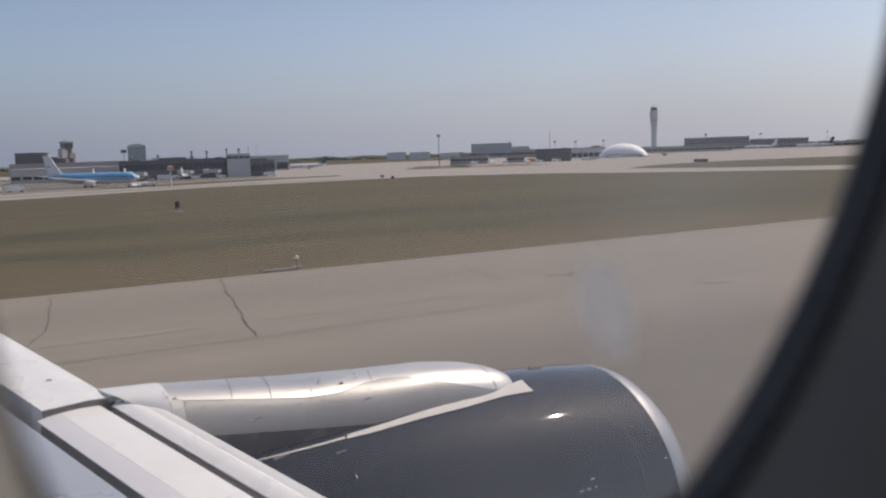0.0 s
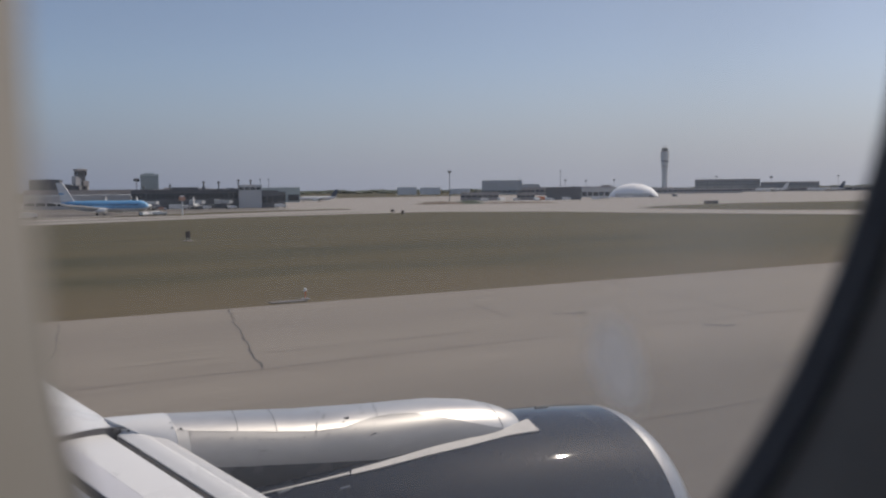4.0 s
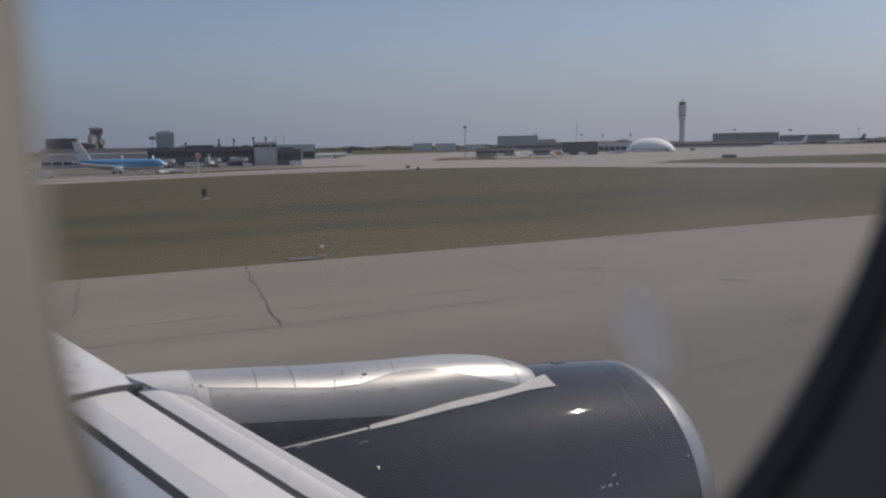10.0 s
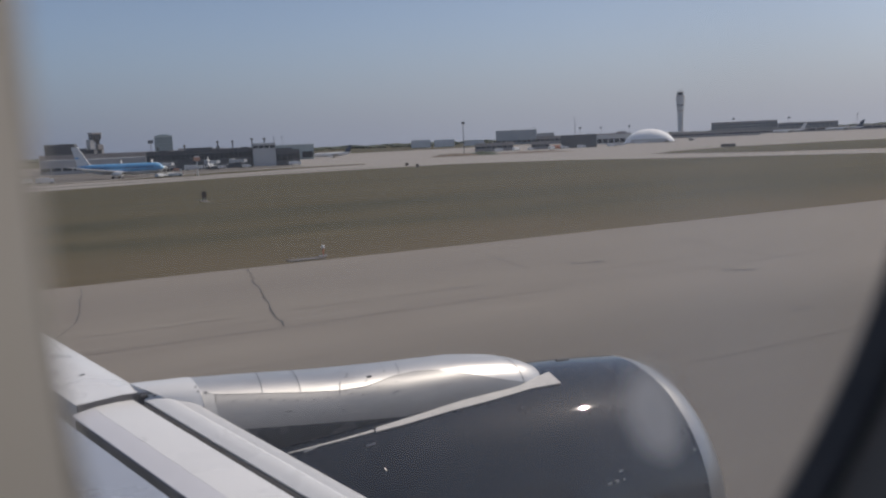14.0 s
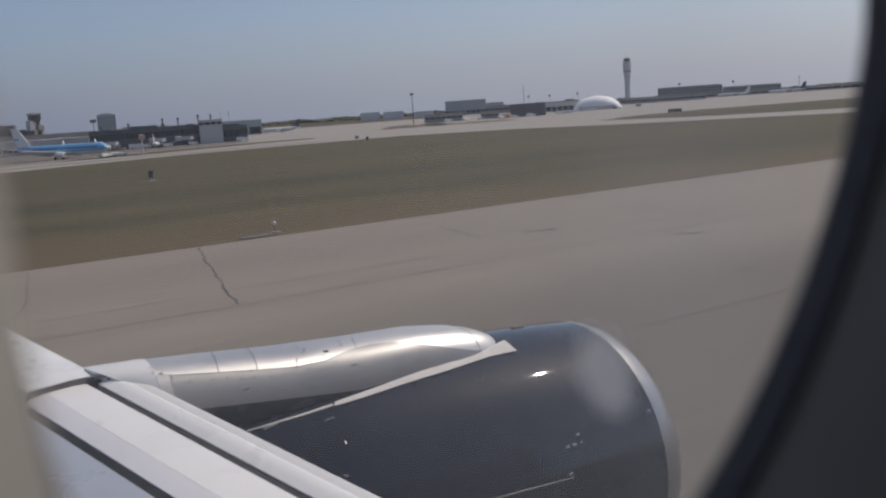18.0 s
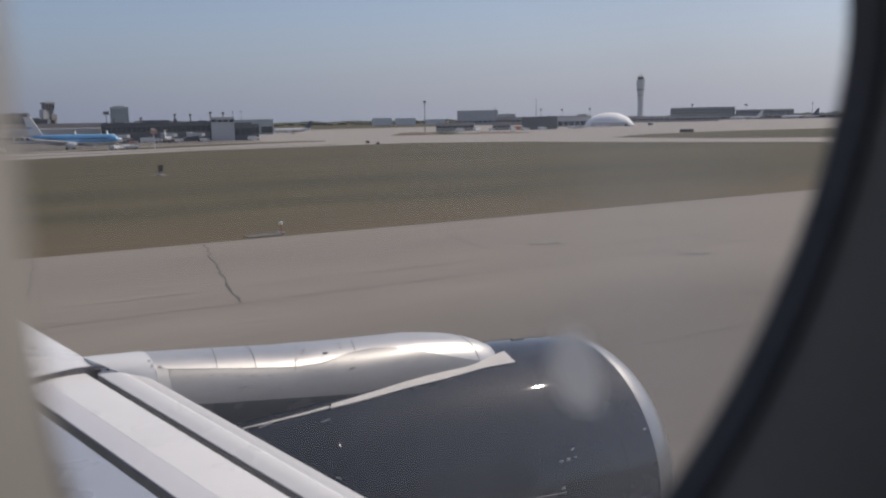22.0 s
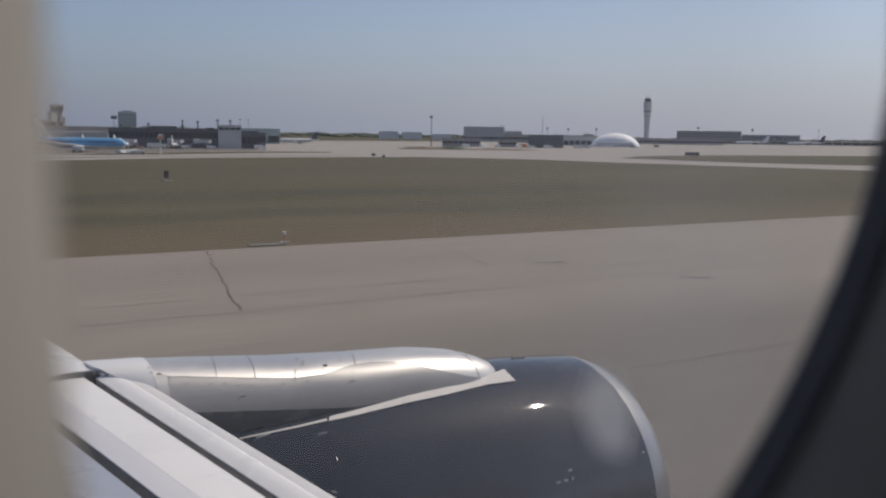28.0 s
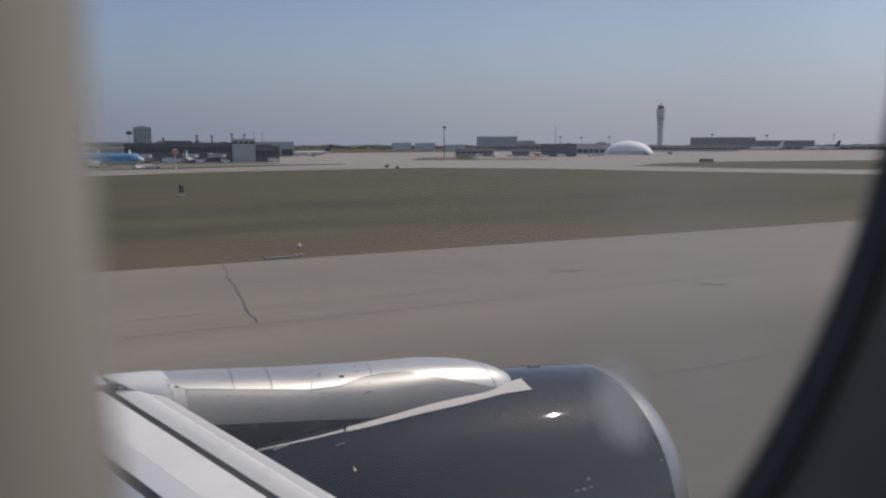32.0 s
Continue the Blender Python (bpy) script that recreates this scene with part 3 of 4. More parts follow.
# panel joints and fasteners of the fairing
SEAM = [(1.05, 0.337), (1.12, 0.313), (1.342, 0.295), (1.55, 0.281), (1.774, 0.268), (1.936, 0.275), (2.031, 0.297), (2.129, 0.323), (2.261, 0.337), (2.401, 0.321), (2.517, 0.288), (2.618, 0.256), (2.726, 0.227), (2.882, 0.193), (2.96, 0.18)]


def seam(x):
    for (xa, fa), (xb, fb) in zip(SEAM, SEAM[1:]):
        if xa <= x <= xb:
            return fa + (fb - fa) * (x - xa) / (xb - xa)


# past the drawn joint this grey carries the side's shading forward
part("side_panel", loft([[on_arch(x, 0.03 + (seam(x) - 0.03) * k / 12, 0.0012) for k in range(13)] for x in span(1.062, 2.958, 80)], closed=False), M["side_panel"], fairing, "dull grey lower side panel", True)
for (x, f0), (x1, f1) in (((1.36, 0.30), (1.412, 0.6)), ((1.562, 0.28), (1.612, 0.6)), ((1.80, 0.325), (1.767, 0.247)), ((2.16, 0.325), (2.215, 0.51)), ((1.103, 0.235), (1.121, 0.312)), ((2.97, 0.1), (2.93, 0.6))):
    part("panel_joint", cord([on_arch(x + (x1 - x) * k / 14, f0 + (f1 - f0) * k / 14, 0.001) for k in range(15)], 0.0017), M["rivet"], fairing, "dark panel joint")
part("panel_joint", cord([on_arch(x, seam(x), 0.001) for x in span(1.065, 2.42, 60)], 0.0019), M["rivet"], fairing, "dark panel joint")
for x, f in ((1.85, 0.36), (1.85, 0.44), (1.87, 0.39), (1.95, 0.31), (2.09, 0.38), (2.11, 0.45), (1.2, 0.27), (1.32, 0.265), (1.46, 0.25), (1.62, 0.24), (1.12, 0.30), (1.9, 0.235), (2.12, 0.28), (1.45, 0.19), (1.77, 0.18), (2.08, 0.22), (1.08, 0.31), (1.08, 0.335), (1.39, 0.262), (1.53, 0.246), (1.70, 0.243), (1.84, 0.25), (2.0, 0.262), (1.66, 0.18)):
    p = on_arch(x, f, 0.001)
    h = 0.0055 if f > 0.33 else 0.004
    part("fastener", box(p.x - h, p.x + h, p.y - 0.003, p.y + 0.003, p.z - 0.003, p.z + 0.002, 0.0008), M["rivet"], fairing)
p = on_arch(1.98, 0.35, 0.001)
for x, f in ((1.47, 0.20), (2.10, 0.225)):
    q = on_arch(x, f, 0.0015)
    part("access_plate", box(q.x - 0.017, q.x + 0.017, q.y - 0.0005, q.y + 0.002, q.z - 0.006, q.z + 0.005, 0.0005), M["side_panel"], fairing, "small oval access plate")
part("access_plate", box(p.x - 0.014, p.x + 0.014, p.y - 0.012, p.y + 0.010, p.z - 0.010, p.z + 0.0015, 0.002), M["strip"], fairing, "small pale access plate")
# dark bar along the plate's lower edge
part("access_plate", box(p.x - 0.012, p.x + 0.012, p.y - 0.0165, p.y - 0.0125, p.z - 0.010, p.z + 0.001, 0.001), M["rivet"], fairing, "dark lower edge of the access plate")


# raised edge between fairing and cowl, broad at the nose and fading aft
def on_cowl(x, ang, out=0.0):
    for (xa, ra), (xb, rb) in zip(COWL, COWL[1:]):
        if xa <= x <= xb:
            r = ra + (rb - ra) * (x - xa) / (xb - xa)
    k, cz, cy = cowl_axis(x)
    a = radians(ang)
    return Vector((x, cy - (r * k + out) * math.sin(a), cz + (r * k + out) * math.cos(a)))


# (station of the upper edge, its angle, station of the lower edge, its angle)
EDGE = [(3.204, 11.2, 3.197, 20.4), (2.989, 15.3, 2.982, 20.6), (2.704, 18.6, 2.663, 23.0), (2.44, 20.0, 2.40, 23.7), (2.082, 22.6, 2.062, 25.2), (1.923, 23.6, 1.91, 25.5)]
part("fairing_edge", loft([[on_cowl(x0, a0, -0.01), on_cowl(x0, a0, 0.011), on_cowl(x1, a1, 0.008), on_cowl(x1, a1, -0.01)] for x0, a0, x1, a1 in EDGE]), M["strip"], engine, "pale metal edge strip")
part("fairing_edge", loft([[on_cowl(x, a - w, -0.01), on_cowl(x, a - w, 0.006), on_cowl(x, a + w, 0.005), on_cowl(x, a + w, -0.01)] for x, a, w in ((1.906, 24.5, 0.55), (1.734, 25.1, 0.42), (1.58, 25.3, 0.32), (1.424, 25.4, 0.2))]), M["strip"], engine, "thin aft end of the metal edge strip")

# cowl latches, marks and split line
for x0, a0, x1, a1, r in ((1.502, 26.7, 1.582, 25.9, 0.006), (1.82, 30.8, 1.873, 30.5, 0.006), (1.866, 41.3, 1.868, 42.5, 0.003), (3.145, 66.8, 3.175, 66.7, 0.006), (3.20, 66.6, 3.226, 66.5, 0.008), (3.262, 66.4, 3.275, 66.2, 0.006), (3.25, 63.3, 3.275, 63.0, 0.005), (3.12, 76.9, 3.15, 76.4, 0.007), (1.79, 53.0, 1.815, 53.8, 0.004), (3.868, 60.6, 3.888, 60.4, 0.006)):
    part("latch", cord([on_cowl(x0, a0, 0.002), on_cowl(x1, a1, 0.002)], r, seg=6), M["lip"], engine, "bright metal cowl latch")
part("cowl_joint", cord([on_cowl(x, 77.0 + 2.6 * (x - 2.66), 0.0) for x in span(2.45, 3.16, 10)], 0.0025), M["steel"], engine, "bright cowl split line")
part("cowl_joint", cord([on_cowl(3.66, a, -0.001) for a in span(-30, 100, 40)], 0.002), M["gap"], engine, "fine cowl joint")
part("vent", cord([on_cowl(x, -4.0, 0.0) for x in (3.435, 3.465, 3.50, 3.53)], 0.012, seg=8), M["gap"], engine, "small dark vent")

# white junction panel: a skin that runs from the slat's hinge forward onto the fairing
AFT = [Vector(q) for q in ((0.77, 4.88, 2.470), (0.78, 4.81, 2.477), (0.79, 4.75, 2.480), (0.80, 4.70, 2.480), (0.825, 4.65, 2.474), (0.86, 4.605, 2.458), (0.885, 4.575, 2.446), (0.91, 4.55, 2.425), (0.93, 4.52, 2.38))]
LAP = [on_arch(1.0505, f, 0.004) for f in (0.66, 0.60, 0.54, 0.48, 0.43, 0.38, 0.338, 0.28, 0.22)]
rings = []
for i in range(11):
    k = i / 10
    top = [a + (b - a) * k + Vector((0, 0, 0.004 * math.sin(math.pi * k))) for a, b in zip(AFT, LAP)]
    rings.append(top + [q + Vector((-0.004, 0.012, -0.03)) for q in reversed(top)])
part("junction_panel", loft(rings), M["wing_white"], wing, "white panel at the pylon", True)
part("junction_panel", loft([[on_arch(x, 0.22 + (seam(1.09) - 0.224) * k / 10, 0.004) for k in range(11)] for x in span(1.0507, 1.108, 4)], closed=False), M["lap"], wing, "grey-white lower lap of the pylon panel", True)
for k in (0.94,):
    for j in (5, 6):
        q = AFT[j] + (LAP[j] - AFT[j]) * k + Vector((0, 0, 0.003))
        part("fastener", box(q.x - 0.004, q.x + 0.004, q.y - 0.003, q.y + 0.003, q.z - 0.003, q.z + 0.001, 0.0008), M["rivet"], wing)
for q, r in (((0.80, 4.66, 2.450), 0.013), ((0.855, 4.63, 2.449), 0.011), ((0.905, 4.60, 2.446), 0.010), ((0.76, 4.69, 2.450), 0.008), ((0.93, 4.585, 2.442), 0.007)):
    bm = bmesh.new()
    bmesh.ops.create_icosphere(bm, subdivisions=2, radius=r, matrix=Matrix.LocRotScale(q, None, (1.4, 0.8, 0.5)))
    part("hinge_fitting", bm, M["gap"], wing, "greasy dark hinge fitting", True)
part("hinge_link", cord([(0.70, 4.70, 2.458), (0.80, 4.67, 2.462), (0.92, 4.60, 2.45)], 0.006), M["steel"], wing)
for c, a in ((-0.13, -0.45),):
    q = A0 + ALONG * a + FWD * c + UP * 0.031
    part("slat_mark", box(q.x - 0.014, q.x + 0.014, q.y - 0.006, q.y + 0.006, q.z - 0.004, q.z + 0.003), M["rivet"], wing)

# smear on the pane: a milky patch that thins out towards its rim
sm = bpy.data.materials.new("wiped_smear")
sm.use_nodes = True
sn, sl = sm.node_tree.nodes, sm.node_tree.links
sn.clear()
so = sn.new("ShaderNodeOutputMaterial")
st = sn.new("ShaderNodeBsdfTransparent")
sd = sn.new("ShaderNodeBsdfTranslucent")
sd.inputs["Color"].default_value = (0.84, 0.775, 0.70, 1)
smix = sn.new("ShaderNodeMixShader")
stc = sn.new("ShaderNodeTexCoord")
snz = sn.new("ShaderNodeTexNoise")
snz.inputs["Scale"].default_value, snz.inputs["Detail"].default_value = 1.6, 5
slen = sn.new("ShaderNodeVectorMath")
slen.operation = "LENGTH"
sadd = sn.new("ShaderNodeMath")
sadd.operation = "MULTIPLY_ADD"
sadd.inputs[1].default_value = 0.55
sramp = sn.new("ShaderNodeMapRange")
sramp.interpolation_type = "SMOOTHSTEP"
sramp.inputs["From Min"].default_value, sramp.inputs["From Max"].default_value = 0.80, 1.22
sramp.inputs["To Min"].default_value, sramp.inputs["To Max"].default_value = SMEAR, 0.0
sl.new(stc.outputs["Object"], snz.inputs["Vector"])
sl.new(stc.outputs["Object"], slen.inputs[0])
sl.new(snz.outputs["Fac"], sadd.inputs[0])
sl.new(slen.outputs["Value"], sadd.inputs[2])
sl.new(sadd.outputs[0], sramp.inputs["Value"])
sl.new(sramp.outputs[0], smix.inputs[0])
sl.new(st.outputs[0], smix.inputs[1])
sl.new(sd.outputs[0], smix.inputs[2])
sl.new(smix.outputs[0], so.inputs["Surface"])
bm = bmesh.new()
bm.faces.new([bm.verts.new((1.3 * math.cos(2 * math.pi * i / 28), 0.0, 1.3 * math.sin(2 * math.pi * i / 28))) for i in range(28)])
smear = part("smear", bm, sm, pane, "milky smear on the pane")
smear.matrix_basis = Matrix.LocRotScale((0.1695, 0.1975, 3.5825), Euler((0, radians(-24), 0)), (0.0112, 0.0112, 0.0195))
smear.visible_shadow = False

# ---- runway markings and cracks ----
MARK = 20.6  # where the first stripes begin
marks = thing("touchdown_marking", pose(0, 0, 0.0), "worn white touchdown stripes painted on the runway", "road marking")
for i in range(9):
    y = 11.0 + i * 0.365
    part("stripe", box(MARK, MARK + 22.5, y - 0.08, y + 0.08, 0.008, 0.018), M["white_line"], marks)
marks = thing("touchdown_marking", pose(0, 0, 0.0), "broad block of worn white runway stripes further on", "road marking")
for i in range(24):
    y = 9.0 + i * 0.365
    part("stripe", box(MARK + 125, MARK + 147.5, y - 0.08, y + 0.08, 0.008, 0.018), M["white_line"], marks)


def crack(points, width, seed, ragged=True):
    """A sealed crack: a thin ragged dark band."""
    rnd = random.Random(seed)
    pts = []
    for (x0, y0), (x1, y1) in zip(points, points[1:]):
        n = max(2, int(math.hypot(x1 - x0, y1 - y0) / 0.5))
        for i in range(n):
            k = i / n
            pts.append((x0 + (x1 - x0) * k + rnd.uniform(-0.06, 0.06), y0 + (y1 - y0) * k + rnd.uniform(-0.06, 0.06)))
    pts.append(points[-1])
    bm = bmesh.new()
    rows = []
    for i, (x, y) in enumerate(pts):
        a, b = pts[max(0, i - 1)], pts[min(len(pts) - 1, i + 1)]
        d = math.hypot(b[0] - a[0], b[1] - a[1]) or 1
        nx, ny = -(b[1] - a[1]) / d, (b[0] - a[0]) / d
        w = width * rnd.uniform(0.4, 1.2) / 2
        rows.append((bm.verts.new((x + nx * w, y + ny * w, 0.017)), bm.verts.new((x - nx * w, y - ny * w, 0.017))))
    for (a, b), (c, d) in zip(rows, rows[1:]):
        bm.faces.new((a, b, d, c))
    return part("crack" if ragged else "joint", bm, M["crack" if ragged else "joint"], None)


runway_ob = bpy.data.objects["runway"]
for i, (pts, w) in enumerate((
        ([(8.0, 27.0), (6.8, 22.0), (5.9, 17.7)], 0.10),
        ([(-60, 17.75), (5.9, 17.6), (60, 17.7), (160, 17.6)], 0.05),
        ([(-60, 19.3), (20, 19.35), (120, 19.2)], 0.045),
        ([(3.2, 26.6), (2.4, 21.5), (1.4, 18.5)], 0.06),
        ([(-60, 10.6), (0, 10.5), (160, 10.5)], 0.05),
        ([(15.0, 24.5), (14.2, 21.0)], 0.06),
        ([(22.5, 26.8), (21.0, 20.0), (20.4, 17.7)], 0.05),
        ([(34.0, 27.0), (31.0, 18.0)], 0.05),
        ([(-60, 5.0), (160, 5.1)], 0.05),
        ([(14.0, 9.5), (13.0, 4.0)], 0.05),
        ([(15.6, 20.9), (16.1, 20.5), (16.5, 20.6)], 0.5),
        ([(17.6, 17.0), (18.0, 16.5), (18.2, 16.6)], 0.4),
        ([(14.6, 12.4), (14.9, 12.2), (15.0, 12.3)], 0.25))):
    crack(pts, w * 0.52, 40 + i, abs(pts[0][0]) < 50).parent = runway_ob

# yellow guide line leading off the runway onto the taxiway
guide = thing("guide_line", pose(0, 0, 0), "yellow painted guide line curving onto the taxiway", "road marking")
way = [(60 + 60 * math.sin(a), 9 + 34 * (1 - math.cos(a))) for a in [math.pi / 2 * i / 24 for i in range(25)]] + [(124, 70), (133, 110), (141, 140), (160, 175)]
bm = bmesh.new()
rows = []
for i, (x, y) in enumerate(way):
    a, b = way[max(0, i - 1)], way[min(len(way) - 1, i + 1)]
    d = math.hypot(b[0] - a[0], b[1] - a[1])
    nx, ny = -(b[1] - a[1]) / d * 0.09, (b[0] - a[0]) / d * 0.09
    rows.append([(x + nx, y + ny, gz(y) + 0.022), (x - nx, y - ny, gz(y) + 0.022), (x - nx, y - ny, gz(y) + 0.030), (x + nx, y + ny, gz(y) + 0.030)])
part("line", loft(rows, bm=bm), M["yellow_line"], guide)

# ---- airfield furniture ----
def guidance_sign(x, y, w, h, yaw, label):
    s = thing("guidance_sign", pose(x, y, gz(y), 0, 0, yaw), label, "airfield sign", "airfield signs")
    part("panel", box(-w / 2, w / 2, -0.12, 0.12, 0.28, 0.28 + h, 0.03), M["sign"], s)
    for k in (-0.35, 0.35):
        part("post", rod((w * k, 0, 0), (w * k, 0, 0.3), 0.05), M["steel"], s)
    part("base_slab", box(-w * 0.8, w * 0.8, -0.6, 0.6, 0.0, 0.06, 0.01), M["concrete"], s)
    return s


guidance_sign(17.6, 69.7, 0.30, 0.50, 8, "small dark runway sign on a concrete slab in grass")
guidance_sign(160, 318, 1.5, 0.9, -10, "dark taxiway sign at the grass edge")
guidance_sign(120, 232, 0.8, 0.8, -20, "narrow dark taxiway sign at the grass edge")
guidance_sign(352, 336, 7.0, 1.6, -40, "long dark sign on the grass island")


def edge_light(x, y):
    s = thing("edge_light", pose(x, y, gz(y)), "small runway edge light on a short stem", "light", "runway edge lights")
    part("plate", lathe_z([(0.16, 0.0), (0.16, 0.02)], 16), M["steel"], s)
    part("stem", rod((0, 0, 0.02), (0, 0, 0.26), 0.025), M["orange"], s)
    part("lens", lathe_z([(0.05, 0.26), (0.06, 0.29), (0.055, 0.34), (0.02, 0.37)], 12), M["white"], s)
    return s


first_light = edge_light(-49, 28.4)
for k in range(1, 6):
    copy_thing(first_light, pose(-49 + 60 * k, 28.4, 0))
pad = thing("cable_pit_cover", pose(10.2, 27.9, 0), "pale concrete pit cover with a dark grating", "pit cover")
part("slab", box(-0.6, 0.6, -0.25, 0.25, 0.0, 0.03, 0.01), M["shoulder"], pad)
part("grating", box(-0.4, 0.4, -0.12, 0.12, 0.025, 0.036), M["gap"], pad)


def light_mast(x, y, top, r, head, label, base=None):
    z = gz(y) if base is None else base
    s = thing("light_mast", pose(x, y, z, 0, 0, math.degrees(math.atan2(y, x)) - 90), label, "light mast", "apron light masts")
    h = top - z
    part("pole", rod((0, 0, 0), (0, 0, h), r, r * 0.6), M["steel"], s)
    part("head_frame", box(-head, head, -head * 0.25, head * 0.25, h - head * 0.8, h, 0.05), M["steel"], s)
    for k in (-0.8, -0.3, 0.3, 0.8):
        part("floodlight", box(head * (k - 0.2), head * (k + 0.2), -head * 0.5, -head * 0.2, h - head * 1.2, h - head * 0.4, 0.04), M["dark_glass"], s)
    return s


for x, y, top, r, head in ((353.4, 604.3, 17.0, 0.40, 1.3), (254.6, 758.4, 13.3, 0.25, 0.6), (261.3, 756.1, 13.1, 0.25, 0.6), (665.9, 875.6, 24.0, 0.4, 0.7), (792.4, 1030.6, 14.1, 0.35, 1.6), (815.2, 1012.7, 13.2, 0.35, 1.6),
                           (845.0, 988.0, 13.6, 0.35, 1.6), (1381.1, 1304.9, 22.9, 0.4, 2.6), (1449.4, 1228.5, 20.6, 0.4, 2.6), (1524.6, 1133.8, 20.7, 0.4, 1.6), (152.0, 760.0, 14.0, 0.4, 2.2), (700, 1010, 16, 0.3, 1.0)):
    light_mast(x, y, top, r, head, "tall grey floodlight mast on the apron")

sock = thing("wind_cone", pose(114.4, 462.5, gz(462)), "mast with an orange and white head beside the taxiway", "wind cone")
part("mast", rod((0, 0, 0), (0, 0, 7.6), 0.35, 0.25), M["white"], sock)
part("head", box(-1.6, 1.6, -0.8, 0.8, 7.2, 9.2, 0.3), M["faded_orange"], sock, "faded orange head")
part("cap", box(-1.1, 1.1, -0.7, 0.7, 9.2, 9.8, 0.2), M["white"], sock)


# ---- buildings ----
def block(name, left, right, top, depth, wall, label, category="building", base=None, bands=(), roof=None, rooftop=(), cols=0, group="", glass="dark_glass"):
    """A long building: front between two ground points, window bands, parapet and roof units."""
    l, r = Vector((*left, 0)), Vector((*right, 0))
    w = (r - l).length
    yaw = math.degrees(math.atan2(r.y - l.y, r.x - l.x))
    z = gz(l.y) if base is None else base
    h = top - z
    s = thing(name, pose(l.x, l.y, z, 0, 0, yaw), label, category, group)
    body = part("walls", box(0, w, 0, depth, 0, h), wall, s)
    part("parapet", box(-0.25, w + 0.25, -0.25, depth + 0.25, h - 0.1, h + 0.7), roof or wall, s)
    for z0, z1 in bands:
        n = cols or max(3, int(w / 7))
        for i in range(n):
            part("window", box(w * (i + 0.08) / n, w * (i + 0.92) / n, -0.12, 0.2, h * z0, h * z1), M[glass], s)
    for a, b, hh in rooftop:
        part("roof_unit", box(w * a, w * b, depth * 0.2, depth * 0.8, h + 0.1, h + hh), roof or wall, s)
    return s


block("terminal", (62.0, 690), (131, 676), 0.6, 60, M["concrete_wall"], "long grey concrete terminal with dark glazing bands", bands=((0.25, 0.5),), roof=M["grey_wall"])
block("terminal", (71.4, 796.8), (250, 762), 4.5, 60, M["brown_wall"], "low brown terminal building behind the apron", bands=((0.3, 0.6),), rooftop=((0.6, 0.64, 2), (0.72, 0.8, 1.2)))
block("terminal_penthouse", (82, 860), (106.0, 855), 13.8, 30, M["dark_wall"], "dark boxy penthouse on the terminal roof", rooftop=((0.45, 0.7, 1.0),))
block("terminal_penthouse", (104.5, 858), (122, 854), 8.5, 30, M["dark_wall"], "low dark penthouse on the terminal roof", rooftop=((0.1, 0.6, 1.8),))
block("hotel", (219.9, 1077.8), (239.3, 1073.7), 22.2, 22, M["green_wall"], "grey-green glass hotel block with rows of windows", "hotel", bands=((0.30, 0.395), (0.41, 0.505), (0.52, 0.615), (0.63, 0.725), (0.74, 0.835), (0.85, 0.96)), cols=9, glass="hotel_glass", rooftop=((0.2, 0.8, 2.2),))
block("concourse", (122.0, 628.7), (189.5, 611.3), 3.6, 40, M["dark_wall"], "dark clad concourse with glazed upper floor", bands=((0.55, 0.85),), cols=22, rooftop=((0.02, 0.06, 1.0), (0.12, 0.2, 1.4), (0.25, 0.3, 0.8), (0.37, 0.62, 2.4), (0.66, 0.69, 3.0), (0.8, 0.86, 1.2), (0.9, 0.97, 1.7)))
block("stair_tower", (188.5, 606.6), (203.0, 602.4), 6.5, 16, M["grey_wall"], "grey stair tower with a dark open top", bands=((0.82, 0.94),), cols=4)
block("concourse", (203.2, 603.0), (214.0, 600.0), 2.7, 30, M["dark_wall"], "dark end bay of the concourse", bands=((0.3, 0.7),), cols=3)
block("concourse", (196.0, 655.0), (236.0, 646.0), 1.5, 20, M["dark_wall"], "low dark pier behind the concourse", bands=((0.4, 0.8),), cols=14)
block("hangar", (286, 852.5), (322.0, 840.4), 5.2, 30, M["green_wall"], "grey-green metal hangar with a flat roof", "hangar", bands=((0.1, 0.55),), cols=3)
block("shed", (818.2, 1603.3), (852, 1586), 5.6, 30, M["white"], "white metal freight shed", "shed", group="freight sheds")
block("shed", (858, 1582), (893, 1563), 4.6, 30, M["white"], "white metal freight shed with a low roof", "shed", group="freight sheds")
block("shed", (905, 1545), (938, 1525), 1.5, 20, M["white"], "long low white shed", "shed", group="freight sheds")
block("warehouse", (856.1, 1351.7), (915.0, 1312.5), 15.6, 50, M["grey_wall"], "large blue-grey warehouse with stepped roof", "warehouse", bands=((0.12, 0.3),), cols=8)
block("warehouse", (915.5, 1312.0), (940, 1295.0), 8.5, 40, M["grey_wall"], "lower grey wing of the warehouse", "warehouse")
block("generator_hall", (519.5, 705.3), (546.0, 685.1), 2.9, 22, M["dark_wall"], "dark green windowless hall beside the apron", "building", rooftop=((0.75, 0.82, 1.5), (0.9, 0.95, 1.2), (0.5, 0.55, 0.9)))
block("office", (497, 722), (511, 712), -2.2, 14, M["brown_wall"], "small brown site building", "building", bands=((0.4, 0.7),), cols=4)
block("office", (452, 752), (482, 731), -1.4, 14, M["brown_wall"], "low brown site building beside vehicles", "building", bands=((0.4, 0.7),), cols=7)
block("freight_terminal", (680, 853), (711, 828), 1.6, 30, M["grey_wall"], "low grey freight terminal with pale doors", bands=((0.1, 0.6),), cols=6)
